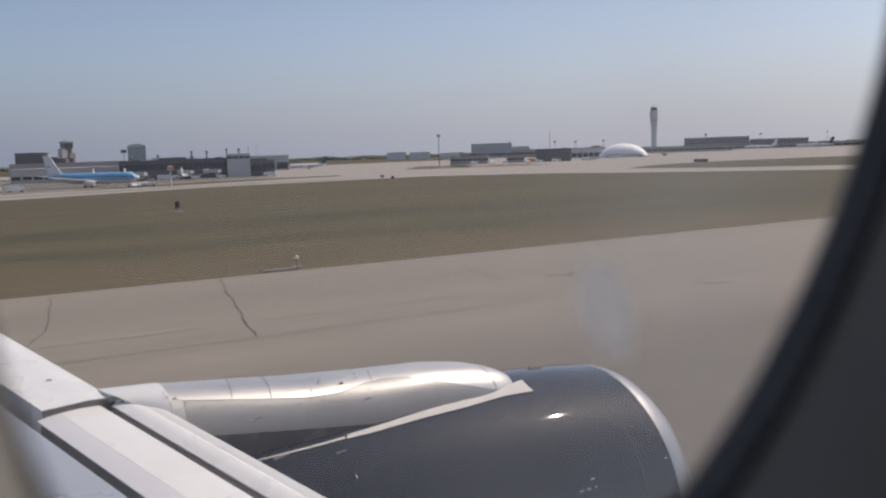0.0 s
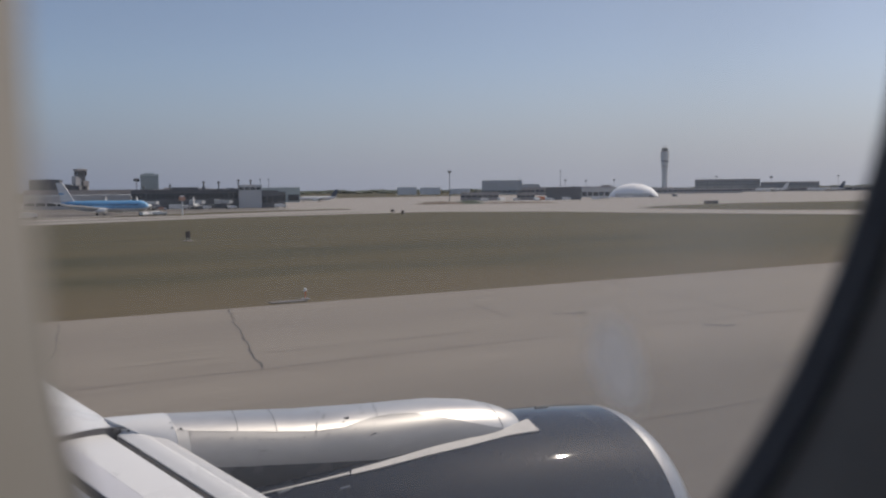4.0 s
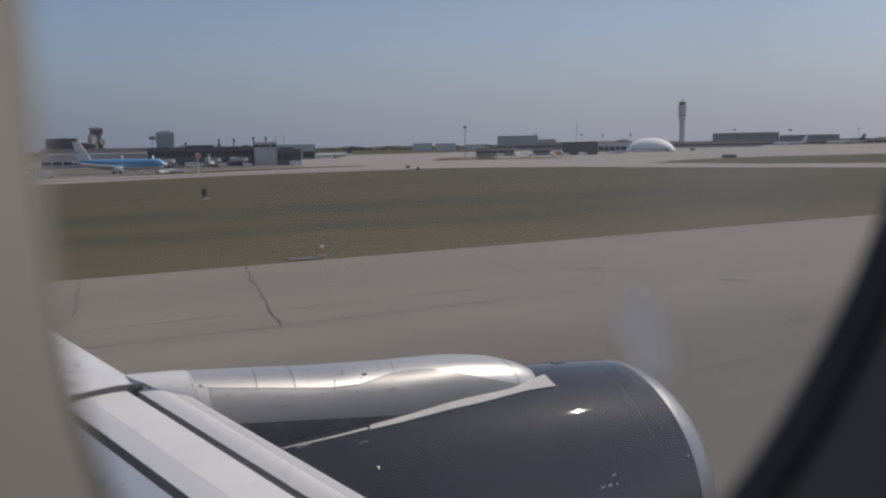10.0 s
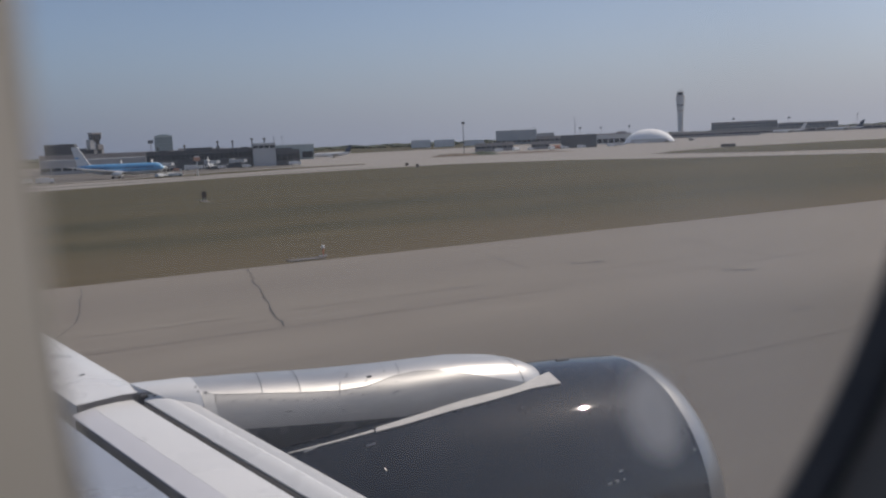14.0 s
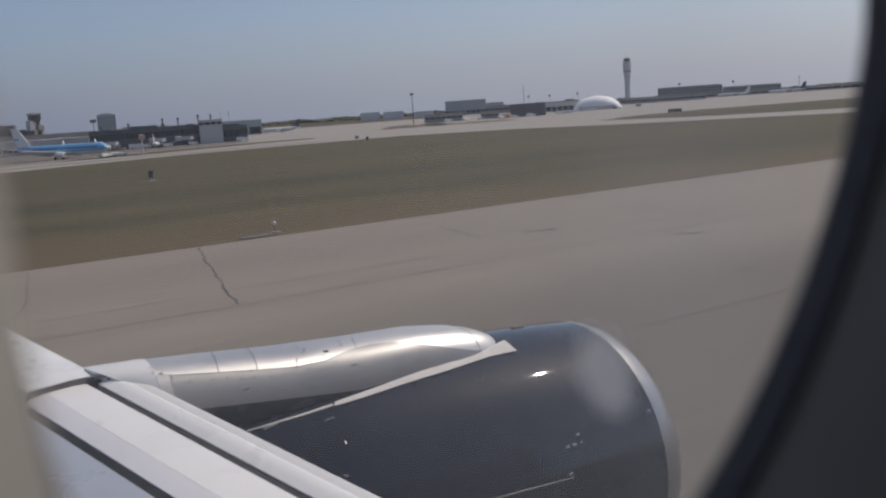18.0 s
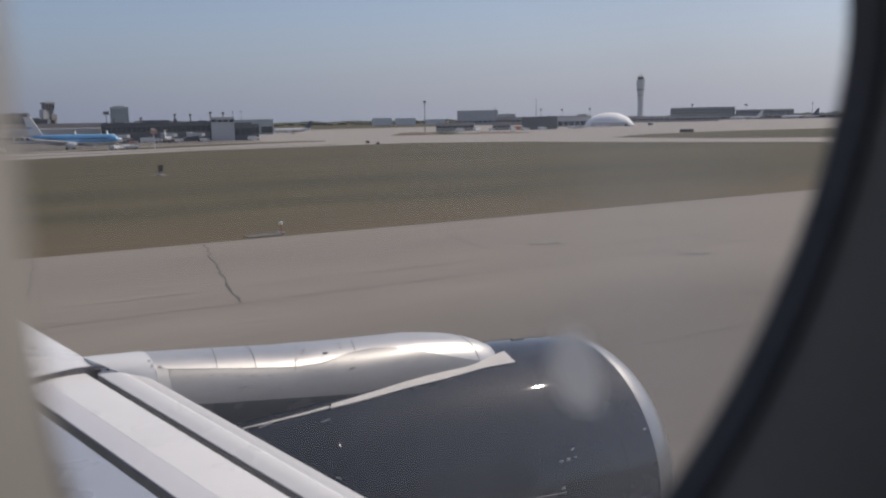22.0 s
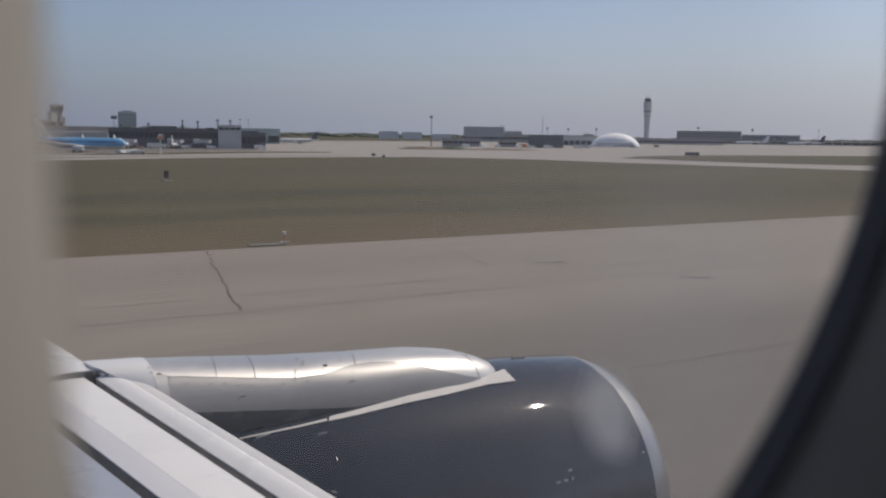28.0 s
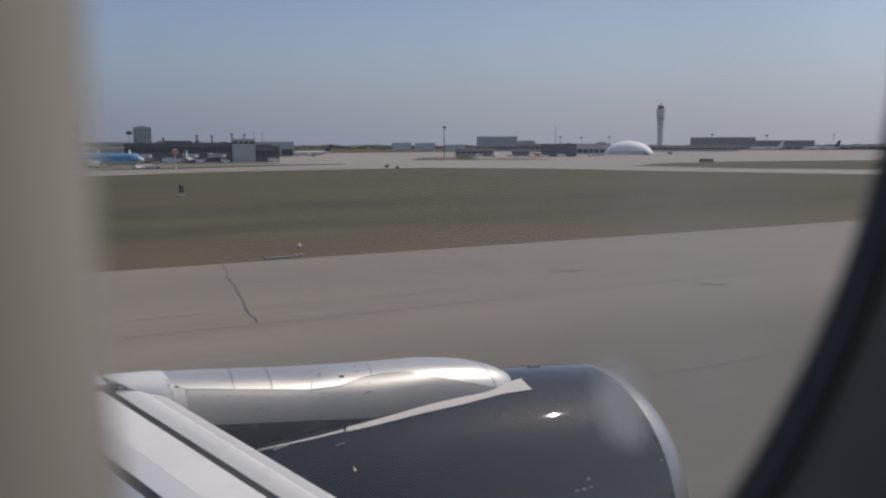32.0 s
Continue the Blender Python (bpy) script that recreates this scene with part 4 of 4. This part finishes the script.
block("freight_terminal", (800, 1150), (911.2, 1062.9), 3.0, 40, M["brown_wall"], "long low brown building behind the dome", bands=((0.4, 0.7),), cols=20, rooftop=((0.86, 0.96, 3.0),))
block("freight_terminal", (976.3, 1138.8), (1120, 1003), -0.6, 30, M["brown_wall"], "long low brown building under the control tower", bands=((0.35, 0.7),), cols=24)
block("new_terminal", (1494.4, 1475.4), (1587.3, 1375.0), 16.5, 60, M["brown_wall"], "wide grey-brown terminal with stacked glazing bands", "terminal", bands=((0.2, 0.36), (0.46, 0.62), (0.7, 0.86)), cols=18, roof=M["brown_wall"], glass="blue_glass")
block("new_terminal", (1588, 1374.0), (1663.1, 1282.2), 9.5, 50, M["brown_wall"], "lower glazed wing of the wide terminal", "terminal", bands=((0.3, 0.5), (0.6, 0.85)), cols=14, roof=M["brown_wall"], glass="blue_glass")
block("pier", (1200, 1310), (1700, 900), -2.0, 20, M["brown_wall"], "very long low brown pier in front of the terminal", "building", bands=((0.3, 0.75),), cols=40)


def mound(left, right, top, label, material, seed):
    """A low heap with an uneven crest between two ground points."""
    rnd = random.Random(seed)
    l, r = Vector((*left, gz(left[1]))), Vector((*right, gz(right[1])))
    d = r - l
    side = Vector((-d.y, d.x, 0)).normalized()
    n, rings = 26, []
    for i in range(n + 1):
        k = i / n
        h = top * math.sin(math.pi * k) ** 0.6 * rnd.uniform(0.65, 1.0) + 0.05
        rings.append([l + d * k + side * (s * 7.0) + Vector((0, 0, h * c - 0.1)) for s, c in ((-1, 0), (-0.6, 0.55 * rnd.uniform(0.7, 1.2)), (-0.2, 0.95), (0.2, 1.0), (0.6, 0.6), (1, 0))])
    tagged(part("earth_mound", loft(rings, closed=False), material, None, "", True), label, "mound")


mound((326, 609), (357, 587), 2.6, "low brown earth mound on the apron edge", M["earth"], 3)
mound((352, 598), (372, 583), 3.4, "dark overgrown earth mound beside the mast", M["foliage"], 4)
mound((366, 592), (425, 560), 1.6, "long low brown earth bank at the apron edge", M["earth"], 5)

for x, y, top in ((147.4, 621, 7.8), (168.6, 615.5, 9.8), (178.3, 613, 9.6), (191.0, 609.5, 10.8), (199.0, 607.2, 10.6), (131, 626, 7.0)):
    s = thing("roof_stack", pose(x, y + 6, 2.0), "dark capped ventilation stack on the concourse roof", "stack", "roof stacks")
    part("shaft", rod((0, 0, 0), (0, 0, top - 3.2), 0.45, seg=10), M["dark_wall"], s)
    part("cap", lathe_z([(0.5, top - 3.2), (0.95, top - 2.8), (0.95, top - 2.0), (0.3, top - 1.7)], 12), M["dark_wall"], s)

# old control tower: twin concrete slabs under a dark cab
old = thing("old_control_tower", pose(128.5, 886, -8.5, 0, 0, 16), "old concrete control tower with a dark glazed cab", "control tower")
part("slab", box(-7.2, -3.6, -4, 4, 0, 26.5, 0.3), M["concrete_wall"], old)
part("slab", box(3.0, 5.4, -4, 4, 0, 21.0, 0.3), M["concrete_wall"], old)
part("core", box(-3.6, -1.2, -3, 4, 0, 25.0, 0.2), M["grey_wall"], old)
part("stair_shaft", box(-1.2, 3.0, -2, 5, 0, 25.0, 0.2), M["dark_wall"], old, "dark recessed stair shaft")
part("balcony", box(-0.8, 5.0, -5.2, 5, 17.2, 22.2, 0.6), M["brown_wall"], old, "brown projecting balcony room")
part("cab_floor", box(-4.2, 2.6, -4.0, 4.0, 25.0, 26.8, 0.3), M["dark_wall"], old)
part("cab", box(-4.8, 3.4, -4.4, 4.4, 26.8, 31.2, 0.5), M["dark_glass"], old, "dark glazing of the cab")
for x in (-4.7, -2.1, 0.6, 3.2):
    part("mullion", box(x - 0.16, x + 0.16, -4.52, -4.38, 26.8, 31.2), M["brown_wall"], old)
part("roof", box(-5.4, 3.9, -4.9, 4.9, 31.2, 32.8, 0.3), M["brown_wall"], old)
part("aerial", rod((-1.5, 0, 32.8), (-1.5, 0, 36.0), 0.12), M["steel"], old)

# new control tower
tw = thing("control_tower", pose(1379, 1448.6, -6.5), "tall waisted grey control tower with a flared glazed head", "control tower")
part("podium", lathe_z([(17, 0), (17, 7), (15, 7.4), (3, 7.5)], 40), M["brown_wall"], tw)
part("shaft", lathe_z([(6.2, 7), (5.8, 30), (6.0, 46), (6.3, 50)], 40), M["tower"], tw, "", True)
part("collar", lathe_z([(6.3, 50), (7.0, 50.5), (7.0, 52), (6.6, 52.4)], 40), M["concrete_wall"], tw)
part("head", lathe_z([(6.6, 52.4), (7.6, 60), (8.8, 70), (9.0, 76), (8.6, 82)], 40), M["tower"], tw, "", True)
for k in range(6):
    part("window_band", lathe_z([(7.75 + k * 0.19, 61 + k * 2.6), (7.9 + k * 0.19, 61.1 + k * 2.6), (7.95 + k * 0.19, 62.2 + k * 2.6), (7.8 + k * 0.19, 62.3 + k * 2.6)], 40, caps=False), M["dark_glass"], tw)
part("gallery", lathe_z([(8.6, 82), (9.4, 82.4), (9.4, 83.6), (6.4, 84)], 40), M["concrete_wall"], tw)
part("cab", lathe_z([(6.0, 84), (6.8, 89.5)], 16), M["dark_glass"], tw)
part("cab_roof", lathe_z([(7.6, 89.5), (7.8, 90.4), (6.0, 91.2), (1, 91.6)], 32), M["white"], tw)
for a, h in ((0.3, 97), (2.2, 95.5), (4.1, 96.2)):
    part("aerial", rod((3 * math.cos(a), 3 * math.sin(a), 91), (3 * math.cos(a), 3 * math.sin(a), h), 0.35), M["steel"], tw)

# air-supported dome
dome = thing("membrane_dome", pose(698.7, 783.5, -8.5, 0, 0, -42), "white membrane dome hall with a ridged roof", "dome")
rings = []
for i in range(13):
    u = -1 + 2 * i / 12
    w = max(0.0, 1 - abs(u) ** 2.2) ** 0.72
    row = []
    for j in range(17):
        a = math.pi * j / 16
        k = 1.0 - 0.012 * (j % 2) - 0.022 * (i % 2)
        row.append((28 * u, 17 * (0.55 + 0.45 * w) * math.cos(a) * k, max(0.0, 15.4 * (0.04 + 0.96 * w) * (math.sin(a) ** 0.85) * k)))
    rings.append(row)
part("membrane", loft(rings, closed=False), M["fabric"], dome, "taut white membrane with cable valleys", True)
part("ring_beam", box(-28.5, 28.5, -18.8, 18.8, 0, 0.7, 0.2), M["concrete_wall"], dome)
part("skirt", box(-20, 20, -18.6, -17.6, 0.6, 4.2, 0.2), M["grey_wall"], dome, "grey lower wall")
for x in (-9, 1, 8):
    part("vent", rod((x, 0, 13.4), (x, 0, 15.2), 0.7), M["steel"], dome)


# ---- parked aircraft ----
def jet(name, m, length, dia, upper, lower, fin, label, stab=None, gear=2.2, high_wing=False):
    """An aircraft with its nose to +X, standing on the ground."""
    s = thing(name, m, label, "airplane", "parked aircraft")
    r, zc = dia / 2, gear + dia / 2
    prof = [(0.5, 0.02, -0.12), (0.492, 0.35, -0.10), (0.475, 0.66, -0.05), (0.44, 0.92, 0), (0.40, 1, 0), (-0.18, 1, 0), (-0.30, 0.86, 0.12), (-0.40, 0.55, 0.34), (-0.47, 0.25, 0.52), (-0.5, 0.08, 0.58)]
    for nm, a0, a1, mt in (("fuselage", -25, 205, upper), ("belly", 205, 335, lower)):
        rings = [[(x * length, r * k * math.cos(radians(a0 + (a1 - a0) * i / 20)), zc + r * dz + r * k * math.sin(radians(a0 + (a1 - a0) * i / 20))) for i in range(21)] for x, k, dz in prof]
        part(nm, loft(rings, closed=False), mt, s, "", True)
    L = length

    def plate(nm, pts, t, mt, axis):
        bm = bmesh.new()
        off = Vector((0, 0, t)) if axis == "z" else Vector((0, t, 0))
        loft([[Vector(p) - off for p in pts], [Vector(p) + off for p in pts]], bm=bm)
        part(nm, bm, mt, s)

    h = L * 0.185
    plate("fin", [(-0.33 * L, 0, zc + r * 0.9), (-0.485 * L, 0, zc + r * 0.9), (-0.54 * L, 0, zc + r + h), (-0.465 * L, 0, zc + r + h)], 0.18, fin, "y")
    for k in (-1, 1):
        plate("tailplane", [(-0.41 * L, 0, zc + r * 0.45), (-0.48 * L, 0, zc + r * 0.45), (-0.515 * L, k * 0.155 * L, zc + r * 0.7), (-0.485 * L, k * 0.155 * L, zc + r * 0.7)], 0.15, stab or lower, "z")
        wz = zc + r * 0.85 if high_wing else zc - r * 0.55
        plate("wing", [(0.13 * L, k * r * 0.7, wz), (-0.09 * L, k * r * 0.7, wz), (-0.17 * L, k * 0.46 * L, wz + 0.055 * L), (-0.125 * L, k * 0.46 * L, wz + 0.055 * L)], 0.25, lower, "z")
        ey = k * 0.16 * L
        bm = lathe_x([(0.13 * L, r * 0.30), (0.128 * L, r * 0.42), (0.09 * L, r * 0.46), (0.04 * L, r * 0.40), (0.01 * L, r * 0.2)], ey, wz - r * 0.28, 20)
        part("engine", bm, M["white"], s, "", True)
        part("main_gear", rod((-0.04 * L, k * r * 1.1, 0), (-0.04 * L, k * r * 0.8, wz), 0.3), M["steel"], s)
        part("wheel", rod((-0.04 * L, k * r * 1.1 - 0.3, 0.6), (-0.04 * L, k * r * 1.1 + 0.3, 0.6), 0.6, seg=16), M["tyre"], s)
    part("nose_gear", rod((0.4 * L, 0, 0), (0.4 * L, 0, zc - r * 0.8), 0.25), M["steel"], s)
    part("nose_wheel", rod((0.4 * L, -0.25, 0.45), (0.4 * L, 0.25, 0.45), 0.45, seg=14), M["tyre"], s)
    part("cockpit_glazing", box(0.465 * L, 0.482 * L, -r * 0.55, r * 0.55, zc + r * 0.22, zc + r * 0.42, 0.1), M["dark_glass"], s)
    for k in (-1, 1):
        part("window_row", box(-0.33 * L, 0.42 * L, k * r * 0.965 - 0.05, k * r * 0.965 + 0.05, zc + r * 0.18, zc + r * 0.30), M["dark_glass"], s)
    return s


def between(nose, tail):
    """Pose with +X from tail to nose, standing half way."""
    (nx, ny), (tx, ty) = nose, tail
    return pose((nx + tx) / 2, (ny + ty) / 2, gz((ny + ty) / 2), 0, 0, math.degrees(math.atan2(ny - ty, nx - tx)))


blue_jet = jet("parked_airliner", between((99.5, 474.0), (63.5, 507.0)), 50.5, 5.6, M["sky_blue"], M["white"], M["white"], "light blue and white widebody airliner parked on the apron", gear=1.9)
part("tail_mark", box(-25.6, -22.8, -0.24, 0.24, 10.6, 11.6, 0.1), M["sky_blue"], blue_jet, "blue emblem bar on the fin")
jet("parked_airliner", between((322, 836), (352.5, 826)), 36, 4.0, M["white"], M["grey_wall"], M["navy"], "white airliner with a dark tail beside the hangar", gear=1.4)
jet("parked_airliner", between((1279, 1119.9), (1314.7, 1077.8)), 54, 4.4, M["white"], M["grey_wall"], M["white"], "white airliner parked by the long pier", gear=1.4)
jet("parked_airliner", between((1360, 1075.0), (1398, 1026)), 60, 4.6, M["white"], M["grey_wall"], M["navy"], "long white airliner parked at the pier end", gear=1.4)
jet("turboprop", between((470, 214), (494, 196)), 26, 2.7, M["white"], M["white"], M["navy"], "white turboprop airliner with a dark tail", gear=1.0, high_wing=True)


for nose, tail in (((131, 612), (117.5, 589)), ((160, 604), (150.5, 580)), ((118, 655), (107, 634))):
    jet("regional_jet", between(nose, tail), 26, 2.7, M["white"], M["grey_wall"], M["white"], "white regional jet parked nose-in at the concourse", gear=1.0)


# ---- vehicles and ground equipment ----
def van(name, x, y, yaw, l, w, h, paint, label):
    s = thing(name, pose(x, y, gz(y), 0, 0, yaw), label, "vehicle", "apron vehicles")
    part("body", box(-l / 2, l * 0.22, -w / 2, w / 2, 0.45, h, 0.12), paint, s)
    part("cab", box(l * 0.23, l / 2, -w * 0.46, w * 0.46, 0.45, h * 0.8, 0.15), M["white"], s)
    part("windscreen", box(l * 0.47, l * 0.503, -w * 0.4, w * 0.4, h * 0.5, h * 0.74), M["dark_glass"], s)
    for kx in (-0.32, 0.33):
        for ky in (-1, 1):
            part("wheel", rod((l * kx, ky * w * 0.36, 0.45), (l * kx, ky * w * 0.52, 0.45), 0.45, seg=12), M["tyre"], s)
    return s


for i, (x, y, yaw, l, w, h, paint, lab) in enumerate((
        (463.5, 698, 20, 9, 2.5, 3.4, "white", "white box truck on the apron"),
        (474.2, 690, -30, 6, 2.2, 2.6, "white", "white service van on the apron"),
        (489.0, 678, 10, 7, 2.4, 3.0, "white", "white service truck beside the dark hall"),
        (504.0, 690, -20, 10, 2.6, 3.6, "orange", "faded red fire truck on the apron"),
        (556.0, 676, -40, 8, 2.4, 3.0, "white", "white truck beside the dark hall"),
        (570.0, 690, -40, 8, 2.4, 2.6, "white", "white truck beside the freight terminal"),
        (640.0, 735, -42, 7, 2.3, 2.6, "white", "white van near the dome"),
        (43.5, 466, 5, 8, 2.4, 2.8, "white", "white catering truck behind the blue airliner"),
        (34.0, 474, 10, 9, 2.5, 3.2, "white", "white box truck behind the blue airliner"),
        (104.0, 476, 30, 8, 2.6, 1.9, "white", "white tug at the airliner nose"),
        (146.0, 600, -15, 12, 2.8, 3.4, "white", "white high-lift truck by the concourse"),
        (163.0, 596, -15, 7, 2.4, 2.4, "white", "white van by the concourse"),
        (178.0, 588, -15, 6, 2.3, 2.2, "white", "white service van by the concourse"),
        (30.0, 492, -35, 10, 2.6, 3.6, "white", "white catering truck near the airliner tail"),
        (96.0, 462, 40, 6, 2.2, 2.0, "white", "white baggage tractor beside the airliner"),
        (104.0, 466, -10, 7, 2.4, 1.8, "white", "low white belt loader beside the airliner"),
        (440.0, 690, -25, 7, 2.4, 2.6, "white", "white van near the site buildings"),
        (448.0, 704, 15, 9, 2.5, 3.2, "grey_wall", "grey box truck near the site buildings"),
        (497.0, 668, -35, 6, 2.3, 2.4, "white", "white pickup in front of the dark hall"),
        (512.0, 664, -35, 8, 2.5, 3.0, "white", "white tanker in front of the dark hall"),
        (585.0, 700, -42, 9, 2.5, 3.2, "grey_wall", "grey lorry beside the freight terminal"),
        (600.0, 712, -42, 6, 2.3, 2.2, "white", "white car-sized van beside the freight terminal"),
        (655.0, 742, -42, 8, 2.5, 2.8, "white", "white minibus in front of the dome"),
        (684.0, 738, -42, 6, 2.3, 2.0, "dark_wall", "dark pickup in front of the dome"),
        (740.0, 760, -42, 7, 2.4, 2.6, "dark_wall", "dark service van beyond the dome"),
        (132.0, 584, -15, 5, 2.2, 2.0, "faded_orange", "faded orange tractor by the concourse"),
        (155.0, 580, -15, 6, 2.3, 2.2, "dark_wall", "dark van by the concourse"),
        (212.0, 590, -15, 8, 2.5, 2.8, "white", "white bus by the stair tower"))):
    van("service_vehicle", x, y, yaw, l, w, h, M[paint], lab)


def jet_bridge(x, y, yaw, l):
    s = thing("jet_bridge", pose(x, y, gz(y), 0, 0, yaw), "pale grey boarding bridge on a wheeled leg", "jet bridge", "boarding bridges")
    part("tunnel", box(-l / 2, l / 2, -1.4, 1.4, 3.6, 5.6, 0.2), M["grey_wall"], s)
    part("rotunda", lathe_z([(2.0, 3.2), (2.0, 6.0), (1.7, 6.2)], 16), M["grey_wall"], s).location = (-l / 2 - 1, 0, 0)
    part("leg", box(l * 0.2, l * 0.26, -1.2, 1.2, 0.8, 4.2), M["steel"], s)
    for k in (-1, 1):
        part("wheel", rod((l * 0.23, k * 1.0 - 0.3, 0.7), (l * 0.23, k * 1.0 + 0.3, 0.7), 0.7, seg=12), M["tyre"], s)
    return s


bridge = jet_bridge(128, 600, -60, 14)
copy_thing(bridge, pose(160, 604, -8.5, 0, 0, -75))
copy_thing(bridge, pose(106, 560, -8.5, 0, 0, -35))
copy_thing(bridge, pose(176, 598, -8.5, 0, 0, -70))

# ---- far tree lines closing the horizon ----
trees = bmesh.new()
rnd = random.Random(7)
for i in range(1500):
    b = radians(rnd.uniform(-30, 130))
    d = rnd.choice((rnd.uniform(2300, 2700), rnd.uniform(3000, 3500), rnd.uniform(3800, 4500)))
    x, y = d * math.cos(b), d * math.sin(b)
    h = rnd.uniform(1.8, 4.5) + 1.5 * math.sin(b * 23) + d * 0.0012
    w = rnd.uniform(14, 42)
    m = Matrix.LocRotScale((x, y, gz(y) + h * 0.35), Euler((0, 0, rnd.uniform(0, 6))), (w, w * 0.4, h * 0.65))
    bmesh.ops.create_icosphere(trees, subdivisions=1, radius=1, matrix=m)
for v in trees.verts:
    v.co += Vector((rnd.uniform(-2, 2), rnd.uniform(-2, 2), rnd.uniform(-0.9, 0.9)))
tagged(part("tree_line", trees, M["foliage"]), "far dark tree line along the horizon", "trees", kind="stuff")
